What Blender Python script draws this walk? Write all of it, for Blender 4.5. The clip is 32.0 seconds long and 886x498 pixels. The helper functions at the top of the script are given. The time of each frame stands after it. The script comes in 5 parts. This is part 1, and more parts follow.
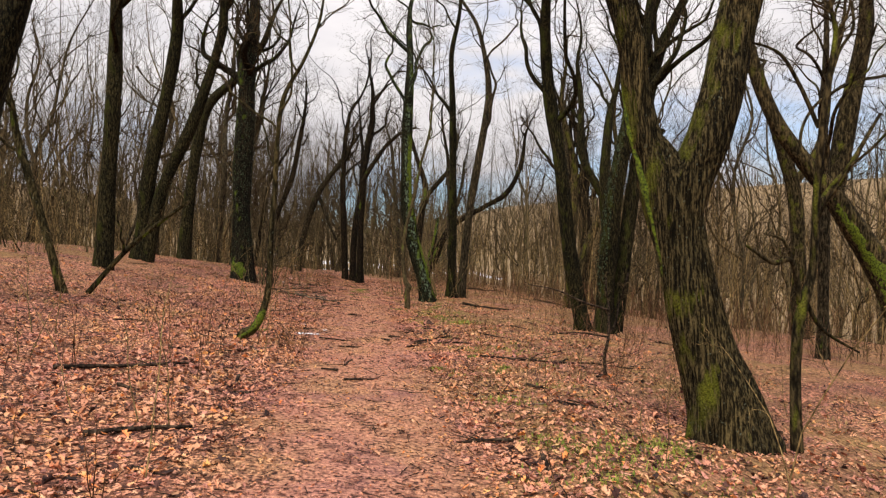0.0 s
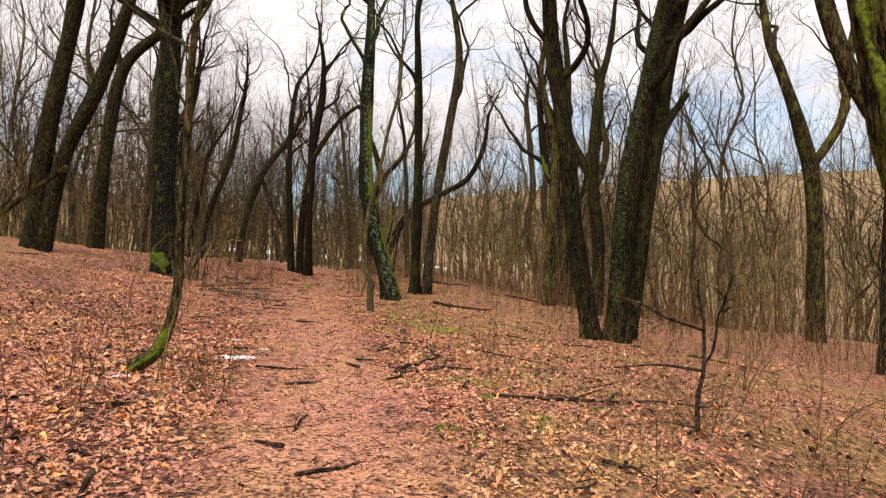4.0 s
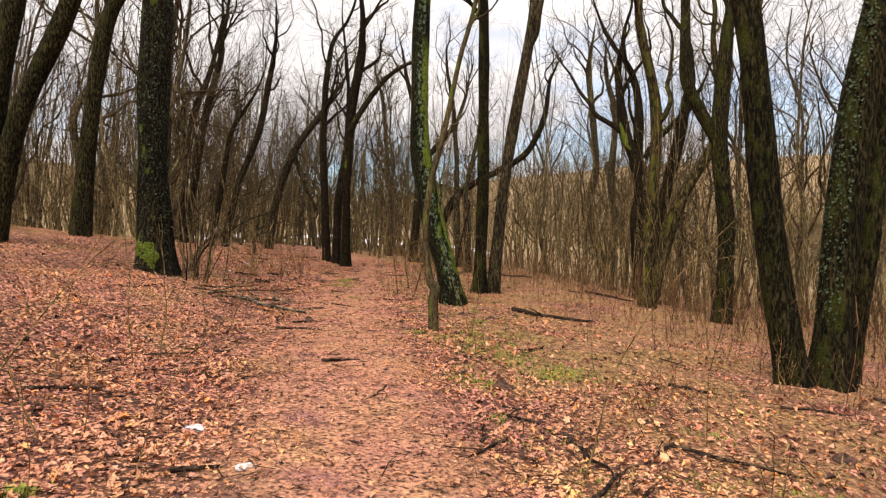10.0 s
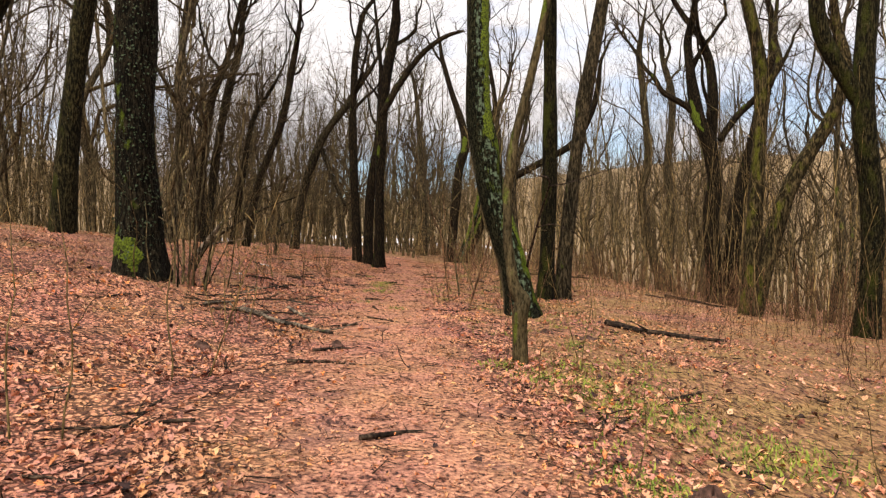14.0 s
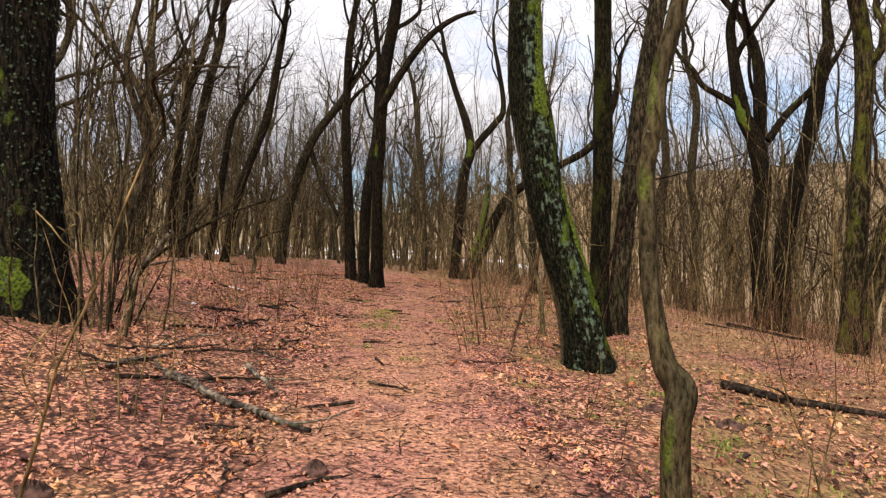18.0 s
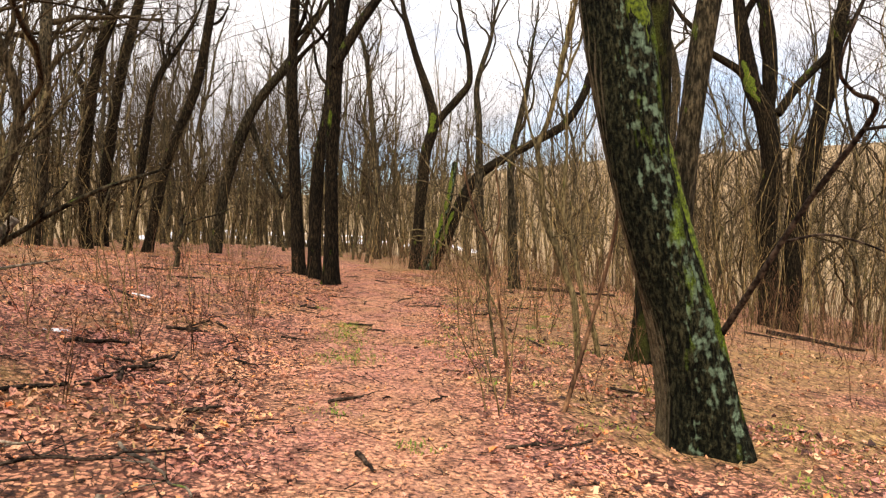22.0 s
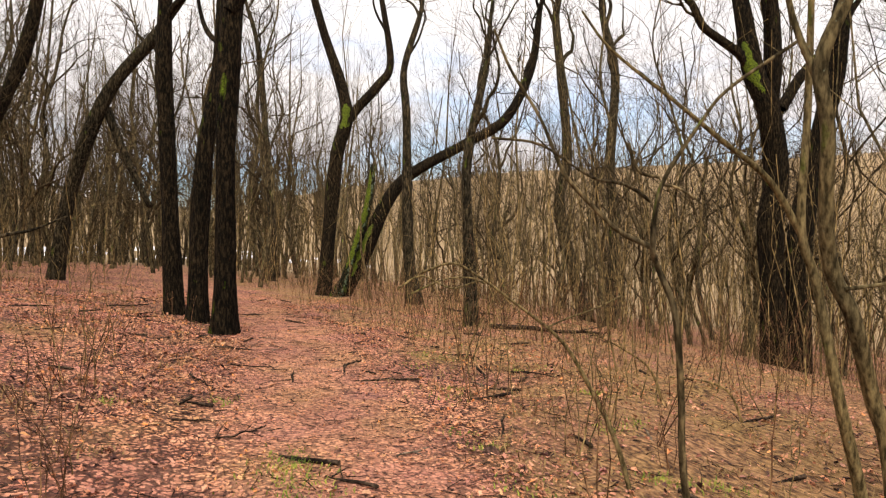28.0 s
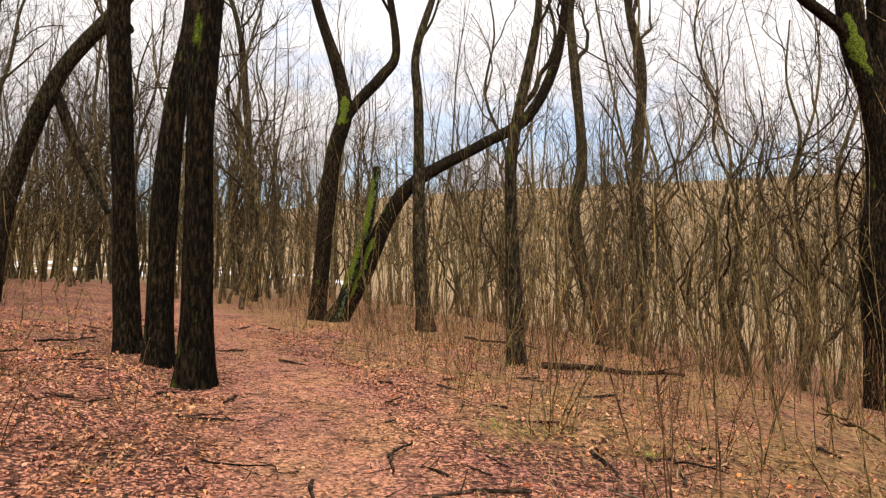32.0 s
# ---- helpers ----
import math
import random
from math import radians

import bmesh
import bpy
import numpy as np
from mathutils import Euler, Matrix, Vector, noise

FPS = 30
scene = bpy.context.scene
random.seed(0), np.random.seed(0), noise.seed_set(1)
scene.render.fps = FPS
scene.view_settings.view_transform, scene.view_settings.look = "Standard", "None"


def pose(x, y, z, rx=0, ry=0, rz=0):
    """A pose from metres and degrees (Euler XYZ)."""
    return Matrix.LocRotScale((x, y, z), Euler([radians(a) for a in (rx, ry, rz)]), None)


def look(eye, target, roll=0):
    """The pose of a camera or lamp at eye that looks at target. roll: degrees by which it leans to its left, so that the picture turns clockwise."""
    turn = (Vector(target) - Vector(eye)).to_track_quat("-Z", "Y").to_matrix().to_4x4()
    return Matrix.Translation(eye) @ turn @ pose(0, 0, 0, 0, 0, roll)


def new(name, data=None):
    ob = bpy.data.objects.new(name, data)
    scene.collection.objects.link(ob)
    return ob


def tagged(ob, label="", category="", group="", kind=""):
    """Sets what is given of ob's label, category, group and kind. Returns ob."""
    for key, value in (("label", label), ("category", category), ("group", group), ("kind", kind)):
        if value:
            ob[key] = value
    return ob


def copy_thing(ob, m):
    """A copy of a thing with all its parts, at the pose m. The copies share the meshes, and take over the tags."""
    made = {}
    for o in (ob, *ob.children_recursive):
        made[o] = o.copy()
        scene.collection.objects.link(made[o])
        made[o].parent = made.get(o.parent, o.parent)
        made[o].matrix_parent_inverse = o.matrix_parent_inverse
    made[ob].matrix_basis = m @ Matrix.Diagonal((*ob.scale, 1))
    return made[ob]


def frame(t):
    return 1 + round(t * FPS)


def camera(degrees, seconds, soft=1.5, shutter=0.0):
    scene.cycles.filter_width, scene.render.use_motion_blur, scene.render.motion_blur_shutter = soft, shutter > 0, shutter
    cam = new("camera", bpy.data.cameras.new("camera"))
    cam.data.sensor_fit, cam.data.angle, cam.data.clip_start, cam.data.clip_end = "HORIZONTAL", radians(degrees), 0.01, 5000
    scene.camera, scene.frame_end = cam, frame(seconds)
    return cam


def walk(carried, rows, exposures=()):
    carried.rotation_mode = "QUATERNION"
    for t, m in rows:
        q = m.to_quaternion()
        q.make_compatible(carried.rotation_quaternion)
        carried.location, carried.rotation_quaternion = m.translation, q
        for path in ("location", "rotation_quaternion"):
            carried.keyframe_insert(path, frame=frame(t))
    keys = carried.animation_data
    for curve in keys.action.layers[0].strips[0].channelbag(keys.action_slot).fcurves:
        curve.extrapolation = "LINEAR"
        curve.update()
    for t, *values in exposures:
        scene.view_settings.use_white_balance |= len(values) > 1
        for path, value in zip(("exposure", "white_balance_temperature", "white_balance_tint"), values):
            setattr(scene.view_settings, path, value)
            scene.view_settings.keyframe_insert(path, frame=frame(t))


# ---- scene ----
cam = camera(66.4, 32.0, soft=1.3)
METRES, EYE, TILT, LEAN, TURN = 27.8, 1.5, 0.0, 4.5, 0.0
ROWS = [
    (0.0, 0.0, 0.0, 0.0, -0.07, 0.86, -4.57),
    (0.5, -0.0063, 0.0173, -0.001, -1.18, 0.7, -4.59),
    (1.0, -0.0113, 0.0332, -0.0007, -2.4, 0.87, -4.58),
    (1.5, -0.012, 0.0519, -0.0009, -3.02, 0.53, -4.54),
    (2.0, -0.0136, 0.0702, -0.0018, -3.35, 0.3, -4.58),
    (2.5, -0.0164, 0.0877, -0.0012, -3.63, 0.49, -4.67),
    (4.5, -0.0204, 0.142, -0.0009, -4.69, 0.19, -4.89),
    (5.0, -0.0205, 0.158, -0.0, -4.29, -0.47, -4.89),
    (5.5, -0.0222, 0.1754, -0.0002, -4.0, -0.88, -4.85),
    (6.0, -0.0224, 0.1909, -0.0002, -3.25, -1.07, -4.78),
    (6.5, -0.0223, 0.2066, 0.0016, -2.71, -1.31, -4.83),
    (7.0, -0.0244, 0.222, 0.0005, -2.36, -1.6, -4.86),
    (7.5, -0.027, 0.2353, 0.0008, -1.68, -1.61, -4.85),
    (8.0, -0.0284, 0.2509, 0.0011, -1.2, -1.41, -4.86),
    (8.5, -0.0316, 0.2651, 0.0005, -1.45, -1.42, -4.87),
    (9.0, -0.0358, 0.2794, 0.0011, -1.63, -1.27, -4.87),
    (9.5, -0.0373, 0.295, -0.0002, -1.25, -1.27, -4.78),
    (10.0, -0.0388, 0.3094, 0.0007, -1.31, -1.28, -4.75),
    (10.5, -0.0411, 0.3249, 0.0004, -1.2, -1.27, -4.63),
    (11.0, -0.0421, 0.3406, -0.001, -0.54, -1.33, -4.66),
    (11.5, -0.0439, 0.3564, -0.0006, -0.44, -1.3, -4.66),
    (12.0, -0.0486, 0.3709, -0.002, 0.2, -1.09, -4.6),
    (12.5, -0.0532, 0.3847, -0.0033, 0.82, -1.38, -4.6),
    (13.0, -0.0566, 0.4009, -0.0039, 0.45, -1.41, -4.49),
    (13.5, -0.0588, 0.4161, -0.0061, 0.23, -1.28, -4.35),
    (14.0, -0.0589, 0.4315, -0.007, 1.07, -1.43, -4.27),
    (14.5, -0.0587, 0.4488, -0.0072, 1.42, -1.52, -4.33),
    (16.5, -0.0712, 0.5114, -0.0094, 2.36, -0.25, -4.38),
    (17.0, -0.0753, 0.5252, -0.0072, 1.55, 0.0, -4.32),
    (17.5, -0.0762, 0.5412, -0.0065, 1.14, -0.02, -4.31),
    (18.0, -0.0782, 0.5558, -0.0061, 0.47, -0.38, -4.33),
    (18.5, -0.0814, 0.5711, -0.0044, -0.02, -0.48, -4.35),
    (19.0, -0.0841, 0.5872, -0.0051, -0.37, -0.74, -4.44),
    (19.5, -0.0862, 0.603, -0.0038, -0.91, -0.75, -4.35),
    (20.0, -0.0897, 0.6183, -0.0026, -1.46, -0.6, -4.29),
    (20.5, -0.0901, 0.6336, -0.0031, -1.32, -0.82, -4.23),
    (21.0, -0.0914, 0.6477, -0.0023, -1.93, -1.35, -4.36),
    (21.5, -0.0959, 0.663, -0.003, -3.31, -1.49, -4.37),
    (22.0, -0.0992, 0.6774, -0.0038, -4.09, -1.41, -4.36),
    (22.5, -0.1024, 0.6931, -0.0025, -5.2, -1.21, -4.39),
    (23.0, -0.1061, 0.7092, -0.0028, -5.96, -0.97, -4.33),
    (23.5, -0.1072, 0.7244, -0.003, -5.74, -0.34, -4.34),
    (24.0, -0.107, 0.7409, -0.0015, -5.57, -0.38, -4.42),
    (24.5, -0.1105, 0.757, -0.003, -5.9, -0.25, -4.43),
    (26.5, -0.1242, 0.8133, 0.0002, -7.44, 0.42, -4.55),
    (27.0, -0.125, 0.8298, -0.0007, -10.21, 0.87, -4.38),
    (27.5, -0.1254, 0.8445, -0.0014, -12.8, 0.81, -4.19),
    (28.0, -0.1266, 0.8602, -0.0013, -13.95, 0.44, -4.12),
    (28.5, -0.1286, 0.8773, -0.0031, -14.38, 0.05, -4.24),
    (29.0, -0.1317, 0.8924, -0.0024, -14.83, 0.33, -4.3),
    (29.5, -0.1342, 0.9068, -0.0014, -15.01, 1.09, -4.19),
    (30.0, -0.1334, 0.9216, -0.0029, -15.19, 0.92, -4.09),
    (30.5, -0.1326, 0.9379, -0.0027, -16.08, 0.71, -4.14),
    (31.0, -0.134, 0.9541, -0.0029, -16.32, 1.32, -4.19),
    (31.5, -0.1341, 0.9698, -0.0036, -15.76, 1.95, -4.29),
    (32.0, -0.1332, 0.9842, -0.0032, -15.71, 2.01, -4.35),
]
walk(cam, [(t, pose(0, 0, EYE, TILT, LEAN, TURN) @ pose(METRES * x, METRES * y, METRES * z, 90 + pitch, roll, yaw)) for t, x, y, z, yaw, pitch, roll in ROWS],
     exposures=((0.0, 0.15, 6700, 10), (2.0, 0.30, 6800, 10), (6.0, 0.40, 6950, 10), (13.0, 0.5, 6950, 10), (17.0, 0.42, 6450, 10), (20.0, 0.55, 6650, 10), (23.0, 0.85, 6900, 10), (28.0, 0.55, 6950, 10), (32.0, 0.48, 6850, 10)))

# ---- world, sun ----
world = bpy.data.worlds.new("overcast_sky")
scene.world = world
world.use_nodes = True
wn, wl = world.node_tree.nodes, world.node_tree.links
wn.clear()
w_out = wn.new("ShaderNodeOutputWorld")
w_bg = wn.new("ShaderNodeBackground")
w_sky = wn.new("ShaderNodeTexSky")
w_sky.sky_type, w_sky.sun_disc = "NISHITA", False
w_sky.sun_elevation, w_sky.sun_rotation = radians(46), radians(200)
w_co = wn.new("ShaderNodeTexCoord")
w_map = wn.new("ShaderNodeMapping")
w_map.inputs["Scale"].default_value = (2.2, 2.2, 6.0)
w_noise = wn.new("ShaderNodeTexNoise")
w_noise.inputs["Scale"].default_value, w_noise.inputs["Detail"].default_value = 1.3, 7
w_sep = wn.new("ShaderNodeSeparateXYZ")
w_up = wn.new("ShaderNodeMath")
w_up.operation, w_up.inputs[1].default_value = "MULTIPLY_ADD", 0.85
w_ramp = wn.new("ShaderNodeMapRange")
w_ramp.inputs["From Min"].default_value, w_ramp.inputs["From Max"].default_value = 0.44, 0.66
w_skymul = wn.new("ShaderNodeMix")
w_skymul.data_type, w_skymul.blend_type = "RGBA", "MULTIPLY"
w_skymul.inputs["Factor"].default_value = 1.0
w_skymul.inputs["B"].default_value = (0.15, 0.172, 0.196, 1)
w_mix = wn.new("ShaderNodeMix")
w_mix.data_type = "RGBA"
w_tone = wn.new("ShaderNodeValToRGB")
w_tone.color_ramp.elements[0].position, w_tone.color_ramp.elements[0].color = 0.35, (0.82, 0.80, 0.85, 1)
w_tone.color_ramp.elements[1].position, w_tone.color_ramp.elements[1].color = 0.65, (0.99, 0.955, 0.985, 1)
w_cloud = wn.new("ShaderNodeTexNoise")
w_cloud.inputs["Scale"].default_value, w_cloud.inputs["Detail"].default_value = 3.0, 5
wl.new(w_map.outputs["Vector"], w_cloud.inputs["Vector"])
wl.new(w_cloud.outputs["Fac"], w_tone.inputs["Fac"])
wl.new(w_tone.outputs["Color"], w_mix.inputs["B"])
wl.new(w_co.outputs["Generated"], w_map.inputs["Vector"])
wl.new(w_map.outputs["Vector"], w_noise.inputs["Vector"])
wl.new(w_co.outputs["Generated"], w_sep.inputs["Vector"])
wl.new(w_sep.outputs["Z"], w_up.inputs[0])
wl.new(w_noise.outputs["Fac"], w_up.inputs[2])
wl.new(w_up.outputs["Value"], w_ramp.inputs["Value"])
wl.new(w_ramp.outputs["Result"], w_mix.inputs["Factor"])
wl.new(w_sky.outputs["Color"], w_skymul.inputs["A"])
wl.new(w_skymul.outputs["Result"], w_mix.inputs["A"])
w_rise = wn.new("ShaderNodeMapRange")
w_rise.inputs["From Min"].default_value, w_rise.inputs["From Max"].default_value = 0.1, 0.9
w_rise.inputs["To Min"].default_value, w_rise.inputs["To Max"].default_value = 0.70, 1.5
w_dome = wn.new("ShaderNodeVectorMath")
w_dome.operation = "SCALE"
wl.new(w_sep.outputs["Z"], w_rise.inputs["Value"])
wl.new(w_mix.outputs["Result"], w_dome.inputs[0])
wl.new(w_rise.outputs["Result"], w_dome.inputs["Scale"])
wl.new(w_dome.outputs["Vector"], w_bg.inputs["Color"])
w_bg.inputs["Strength"].default_value = 1.0
wl.new(w_bg.outputs["Background"], w_out.inputs["Surface"])

sun = new("sun", bpy.data.lights.new("sun", "SUN"))
sun.data.energy, sun.data.angle, sun.data.color = 3.8, radians(35), (1.0, 0.96, 0.9)
sun.matrix_world = look((0, 0, 40), (13, 36, 0))


# ---- materials ----
def material(name, rough=0.9):
    m = bpy.data.materials.new(name)
    m.use_nodes = True
    b = m.node_tree.nodes["Principled BSDF"]
    b.inputs["Roughness"].default_value = rough
    b.inputs["Specular IOR Level"].default_value = 0.2
    return m, m.node_tree.nodes, m.node_tree.links, b


def ramp(nodes, stops):
    r = nodes.new("ShaderNodeValToRGB")
    while len(r.color_ramp.elements) < len(stops):
        r.color_ramp.elements.new(0.5)
    for e, (p, c) in zip(r.color_ramp.elements, stops):
        e.position, e.color = p, (*c, 1)
    return r


def noise_node(nodes, links, scale, detail=4, stretch=None, seed=0.0, coord="Object"):
    co = nodes.new("ShaderNodeTexCoord")
    mp = nodes.new("ShaderNodeMapping")
    mp.inputs["Scale"].default_value = stretch or (1, 1, 1)
    mp.inputs["Location"].default_value = (seed, seed * 1.7, seed * 0.6)
    n = nodes.new("ShaderNodeTexNoise")
    n.inputs["Scale"].default_value, n.inputs["Detail"].default_value = scale, detail
    links.new(co.outputs[coord], mp.inputs["Vector"])
    links.new(mp.outputs["Vector"], n.inputs["Vector"])
    return n


def mixer(nodes, links, fac, a, b, blend="MIX"):
    m = nodes.new("ShaderNodeMix")
    m.data_type, m.blend_type = "RGBA", blend
    if isinstance(fac, float):
        m.inputs["Factor"].default_value = fac
    else:
        links.new(fac, m.inputs["Factor"])
    for key, v in (("A", a), ("B", b)):
        if isinstance(v, tuple):
            m.inputs[key].default_value = (*v, 1)
        else:
            links.new(v, m.inputs[key])
    return m.outputs["Result"]


def ranged(nodes, links, value, lo, hi):
    r = nodes.new("ShaderNodeMapRange")
    r.inputs["From Min"].default_value, r.inputs["From Max"].default_value = lo, hi
    links.new(value, r.inputs["Value"])
    return r.outputs["Result"]


def facing(n, l, side):
    """How far the surface faces one side, -1 to 1."""
    geo = n.new("ShaderNodeNewGeometry")
    dot = n.new("ShaderNodeVectorMath")
    dot.operation = "DOT_PRODUCT"
    dot.inputs[1].default_value = Vector(side).normalized()
    l.new(geo.outputs["Normal"], dot.inputs[0])
    return dot.outputs["Value"]


def weighed(n, l, a, weight, c):
    m = n.new("ShaderNodeMath")
    m.operation, m.inputs[1].default_value = "MULTIPLY_ADD", weight
    l.new(a, m.inputs[0])
    l.new(c, m.inputs[2])
    return m.outputs["Value"]


def bark(name, dark, light, moss=0.0, lichen=0.0, moss_side=(-0.6, -0.3, 0.6), scale=1.0, ridge=0.6, moss_col=(0.075, 0.105, 0.010), lichen_side=None, along=0.27, pale_side=None):
    m, n, l, b = material(name, 0.95)
    b.inputs["Specular IOR Level"].default_value = 0.06
    ridges = noise_node(n, l, 24 * scale, 8, (1, 1, along))
    cracks = noise_node(n, l, 48 * scale, 4, (1, 1, 0.25 + 0.6 * along), 5.5)
    blot = noise_node(n, l, 2.6, 4, (1, 1, 0.5), 3.1)
    both = weighed(n, l, cracks.outputs["Fac"], 0.45, ridges.outputs["Fac"])
    r = ramp(n, [(0.56, tuple(0.35 * c for c in dark)), (0.70, dark), (0.93, light)])
    l.new(both, r.inputs["Fac"])
    tint = mixer(n, l, ranged(n, l, blot.outputs["Fac"], 0.35, 0.65), (0.5, 0.5, 0.52), (1.3, 1.22, 1.1))
    col = mixer(n, l, 0.7, r.outputs["Color"], tint, "MULTIPLY")
    info = n.new("ShaderNodeObjectInfo")
    tone = ramp(n, [(0.0, (0.7, 0.68, 0.66)), (1.0, (1.25, 1.2, 1.12))])
    l.new(info.outputs["Random"], tone.inputs["Fac"])
    col = mixer(n, l, 0.8, col, tone.outputs["Color"], "MULTIPLY")
    isle = n.new("ShaderNodeNewGeometry")
    each = ramp(n, [(0.0, (0.5, 0.48, 0.46)), (0.6, (0.95, 0.93, 0.9)), (1.0, (1.35, 1.32, 1.25))])
    l.new(isle.outputs["Random Per Island"], each.inputs["Fac"])
    col = mixer(n, l, 0.75, col, each.outputs["Color"], "MULTIPLY")
    # Paler, tanner bark where the surface faces the given side.
    if pale_side:
        rim = weighed(n, l, facing(n, l, pale_side), 0.8, blot.outputs["Fac"])
        col = mixer(n, l, ranged(n, l, rim, 0.95, 1.12), col, mixer(n, l, ranged(n, l, both, 0.5, 0.95), (0.036, 0.029, 0.017), (0.15, 0.118, 0.068)))
    if lichen:
        spots = noise_node(n, l, 16 if lichen_side else 34, 7, (1, 1, 0.9), 7.7)
        amount = spots.outputs["Fac"]
        if lichen_side:
            amount = weighed(n, l, facing(n, l, lichen_side), 0.9, amount)
            col = mixer(n, l, ranged(n, l, amount, 1.37, 1.50), col, (0.10, 0.135, 0.085))
        else:
            col = mixer(n, l, ranged(n, l, amount, 0.71 - 0.1 * lichen, 0.78 - 0.1 * lichen), col, (0.11, 0.125, 0.09))
    if moss:
        mn = noise_node(n, l, 5.0, 8, (1, 1, 0.5), 1.3)
        add = weighed(n, l, facing(n, l, moss_side), 0.17, mn.outputs["Fac"])
        fine = noise_node(n, l, 55, 4)
        mossy = mixer(n, l, ranged(n, l, fine.outputs["Fac"], 0.3, 0.7), tuple(0.25 * c for c in moss_col), tuple(1.8 * c for c in moss_col))
        col = mixer(n, l, ranged(n, l, add, 0.77 - 0.3 * moss, 0.95 - 0.3 * moss), col, mossy)
    l.new(col, b.inputs["Base Color"])
    bump = n.new("ShaderNodeBump")
    bump.inputs["Strength"].default_value, bump.inputs["Distance"].default_value = ridge, 0.06
    l.new(both, bump.inputs["Height"])
    l.new(bump.outputs["Normal"], b.inputs["Normal"])
    return m


BARK_DARK = bark("dark_bark", (0.008, 0.0062, 0.004), (0.046, 0.034, 0.021), moss=0.08, scale=1.3)
BARK_IVY = bark("dark_bark_under_ivy", (0.009, 0.008, 0.0055), (0.048, 0.041, 0.027), moss=0.35, lichen=0.6, scale=1.4)
BARK_MOSS = bark("mossy_bark", (0.019, 0.0155, 0.008), (0.175, 0.142, 0.068), moss=0.4, lichen=0.5, moss_side=(-0.95, -0.1, 0.0), moss_col=(0.085, 0.088, 0.011), ridge=0.9, scale=2.0, along=0.09)
BARK_FOOT = bark("sapling_bark", (0.020, 0.017, 0.008), (0.085, 0.07, 0.033), moss=0.45, lichen=0.62, moss_side=(0.0, -0.2, -0.9))
BARK_LEAN = bark("leaning_mossy_bark", (0.007, 0.008, 0.0045), (0.046, 0.046, 0.026), moss=0.5, lichen=0.75, scale=1.6, moss_side=(0.9, -0.1, 0.35), lichen_side=(0.2, -0.97, 0.1), ridge=0.9, along=0.4, pale_side=(-0.8, 0.6, 0.1))
SAPLING = bark("pale_sapling_bark", (0.11, 0.088, 0.044), (0.25, 0.203, 0.105), moss=0.22, lichen=0.3, scale=1.7, ridge=0.3)
BARK_POLE = bark("smooth_pole_bark", (0.05, 0.041, 0.022), (0.105, 0.086, 0.047), moss=0.46, lichen=0.5, scale=1.7, ridge=0.4)
BARK_GREY = bark("grey_brown_bark", (0.02, 0.0165, 0.0105), (0.092, 0.075, 0.047), moss=0.1, lichen=0.3)
BARK_OLIVE = bark("olive_bark", (0.018, 0.0145, 0.008), (0.10, 0.079, 0.04), moss=0.38, moss_side=(-0.5, -0.5, 0.5), moss_col=(0.075, 0.078, 0.010))
# Paler than nearby bark: haze and light on distant trunks put into the colour.
BARK_FAR = bark("hazed_brown_bark", (0.06, 0.048, 0.027), (0.21, 0.168, 0.094), moss=0.15)
BARK_MID = bark("hazed_grey_bark_of_the_woods", (0.034, 0.028, 0.018), (0.135, 0.11, 0.068), moss=0.12, lichen=0.3)
TWIG = bark("twig_bark", (0.04, 0.030, 0.017), (0.118, 0.088, 0.048), ridge=0.1)
BARK_ALGAE = bark("dark_bark_with_algae", (0.008, 0.0075, 0.004), (0.052, 0.045, 0.022), moss=0.42, lichen=0.3, moss_side=(-0.7, -0.5, 0.2), moss_col=(0.026, 0.028, 0.006), scale=1.4)
SHOOT = bark("red_brown_shoots", (0.09, 0.05, 0.03), (0.26, 0.15, 0.085), ridge=0.1)
DEAD = bark("weathered_dead_wood", (0.09, 0.075, 0.06), (0.32, 0.275, 0.225), moss=0.1, lichen=0.1, along=1.0, scale=0.6)
STICK = bark("dark_fallen_wood", (0.022, 0.016, 0.013), (0.09, 0.066, 0.05), ridge=0.3, along=1.0)
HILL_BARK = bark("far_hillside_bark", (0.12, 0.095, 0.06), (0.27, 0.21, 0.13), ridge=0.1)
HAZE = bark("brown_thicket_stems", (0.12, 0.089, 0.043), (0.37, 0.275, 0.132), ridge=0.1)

LEAF_STOPS = [(0.0, (0.018, 0.008, 0.007)), (0.13, (0.07, 0.030, 0.022)), (0.19, (0.28, 0.122, 0.092)), (0.29, (0.40, 0.180, 0.094)), (0.39, (0.33, 0.152, 0.114)), (0.49, (0.44, 0.216, 0.112)),
              (0.59, (0.37, 0.178, 0.130)), (0.69, (0.46, 0.235, 0.140)), (0.79, (0.42, 0.175, 0.090)), (0.89, (0.46, 0.265, 0.160)), (0.96, (0.52, 0.255, 0.098)), (1.0, (0.58, 0.18, 0.055))]


def patched(n, l, col):
    """Wet and dry patches of different hue, and handfuls of darker leaves."""
    hue = noise_node(n, l, 1.1, 5, None, 4.0)
    tint = ramp(n, [(0.36, (1.0, 0.94, 1.06)), (0.5, (1.03, 1.02, 1.03)), (0.64, (1.0, 1.07, 0.95))])
    l.new(hue.outputs["Fac"], tint.inputs["Fac"])
    col = mixer(n, l, 1.0, col, tint.outputs["Color"], "MULTIPLY")
    hand = noise_node(n, l, 5.5, 8, None, 8.0)
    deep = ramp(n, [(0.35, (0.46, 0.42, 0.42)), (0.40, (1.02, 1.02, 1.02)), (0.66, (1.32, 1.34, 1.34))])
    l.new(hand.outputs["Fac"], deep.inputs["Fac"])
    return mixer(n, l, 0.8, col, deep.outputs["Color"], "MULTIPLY")


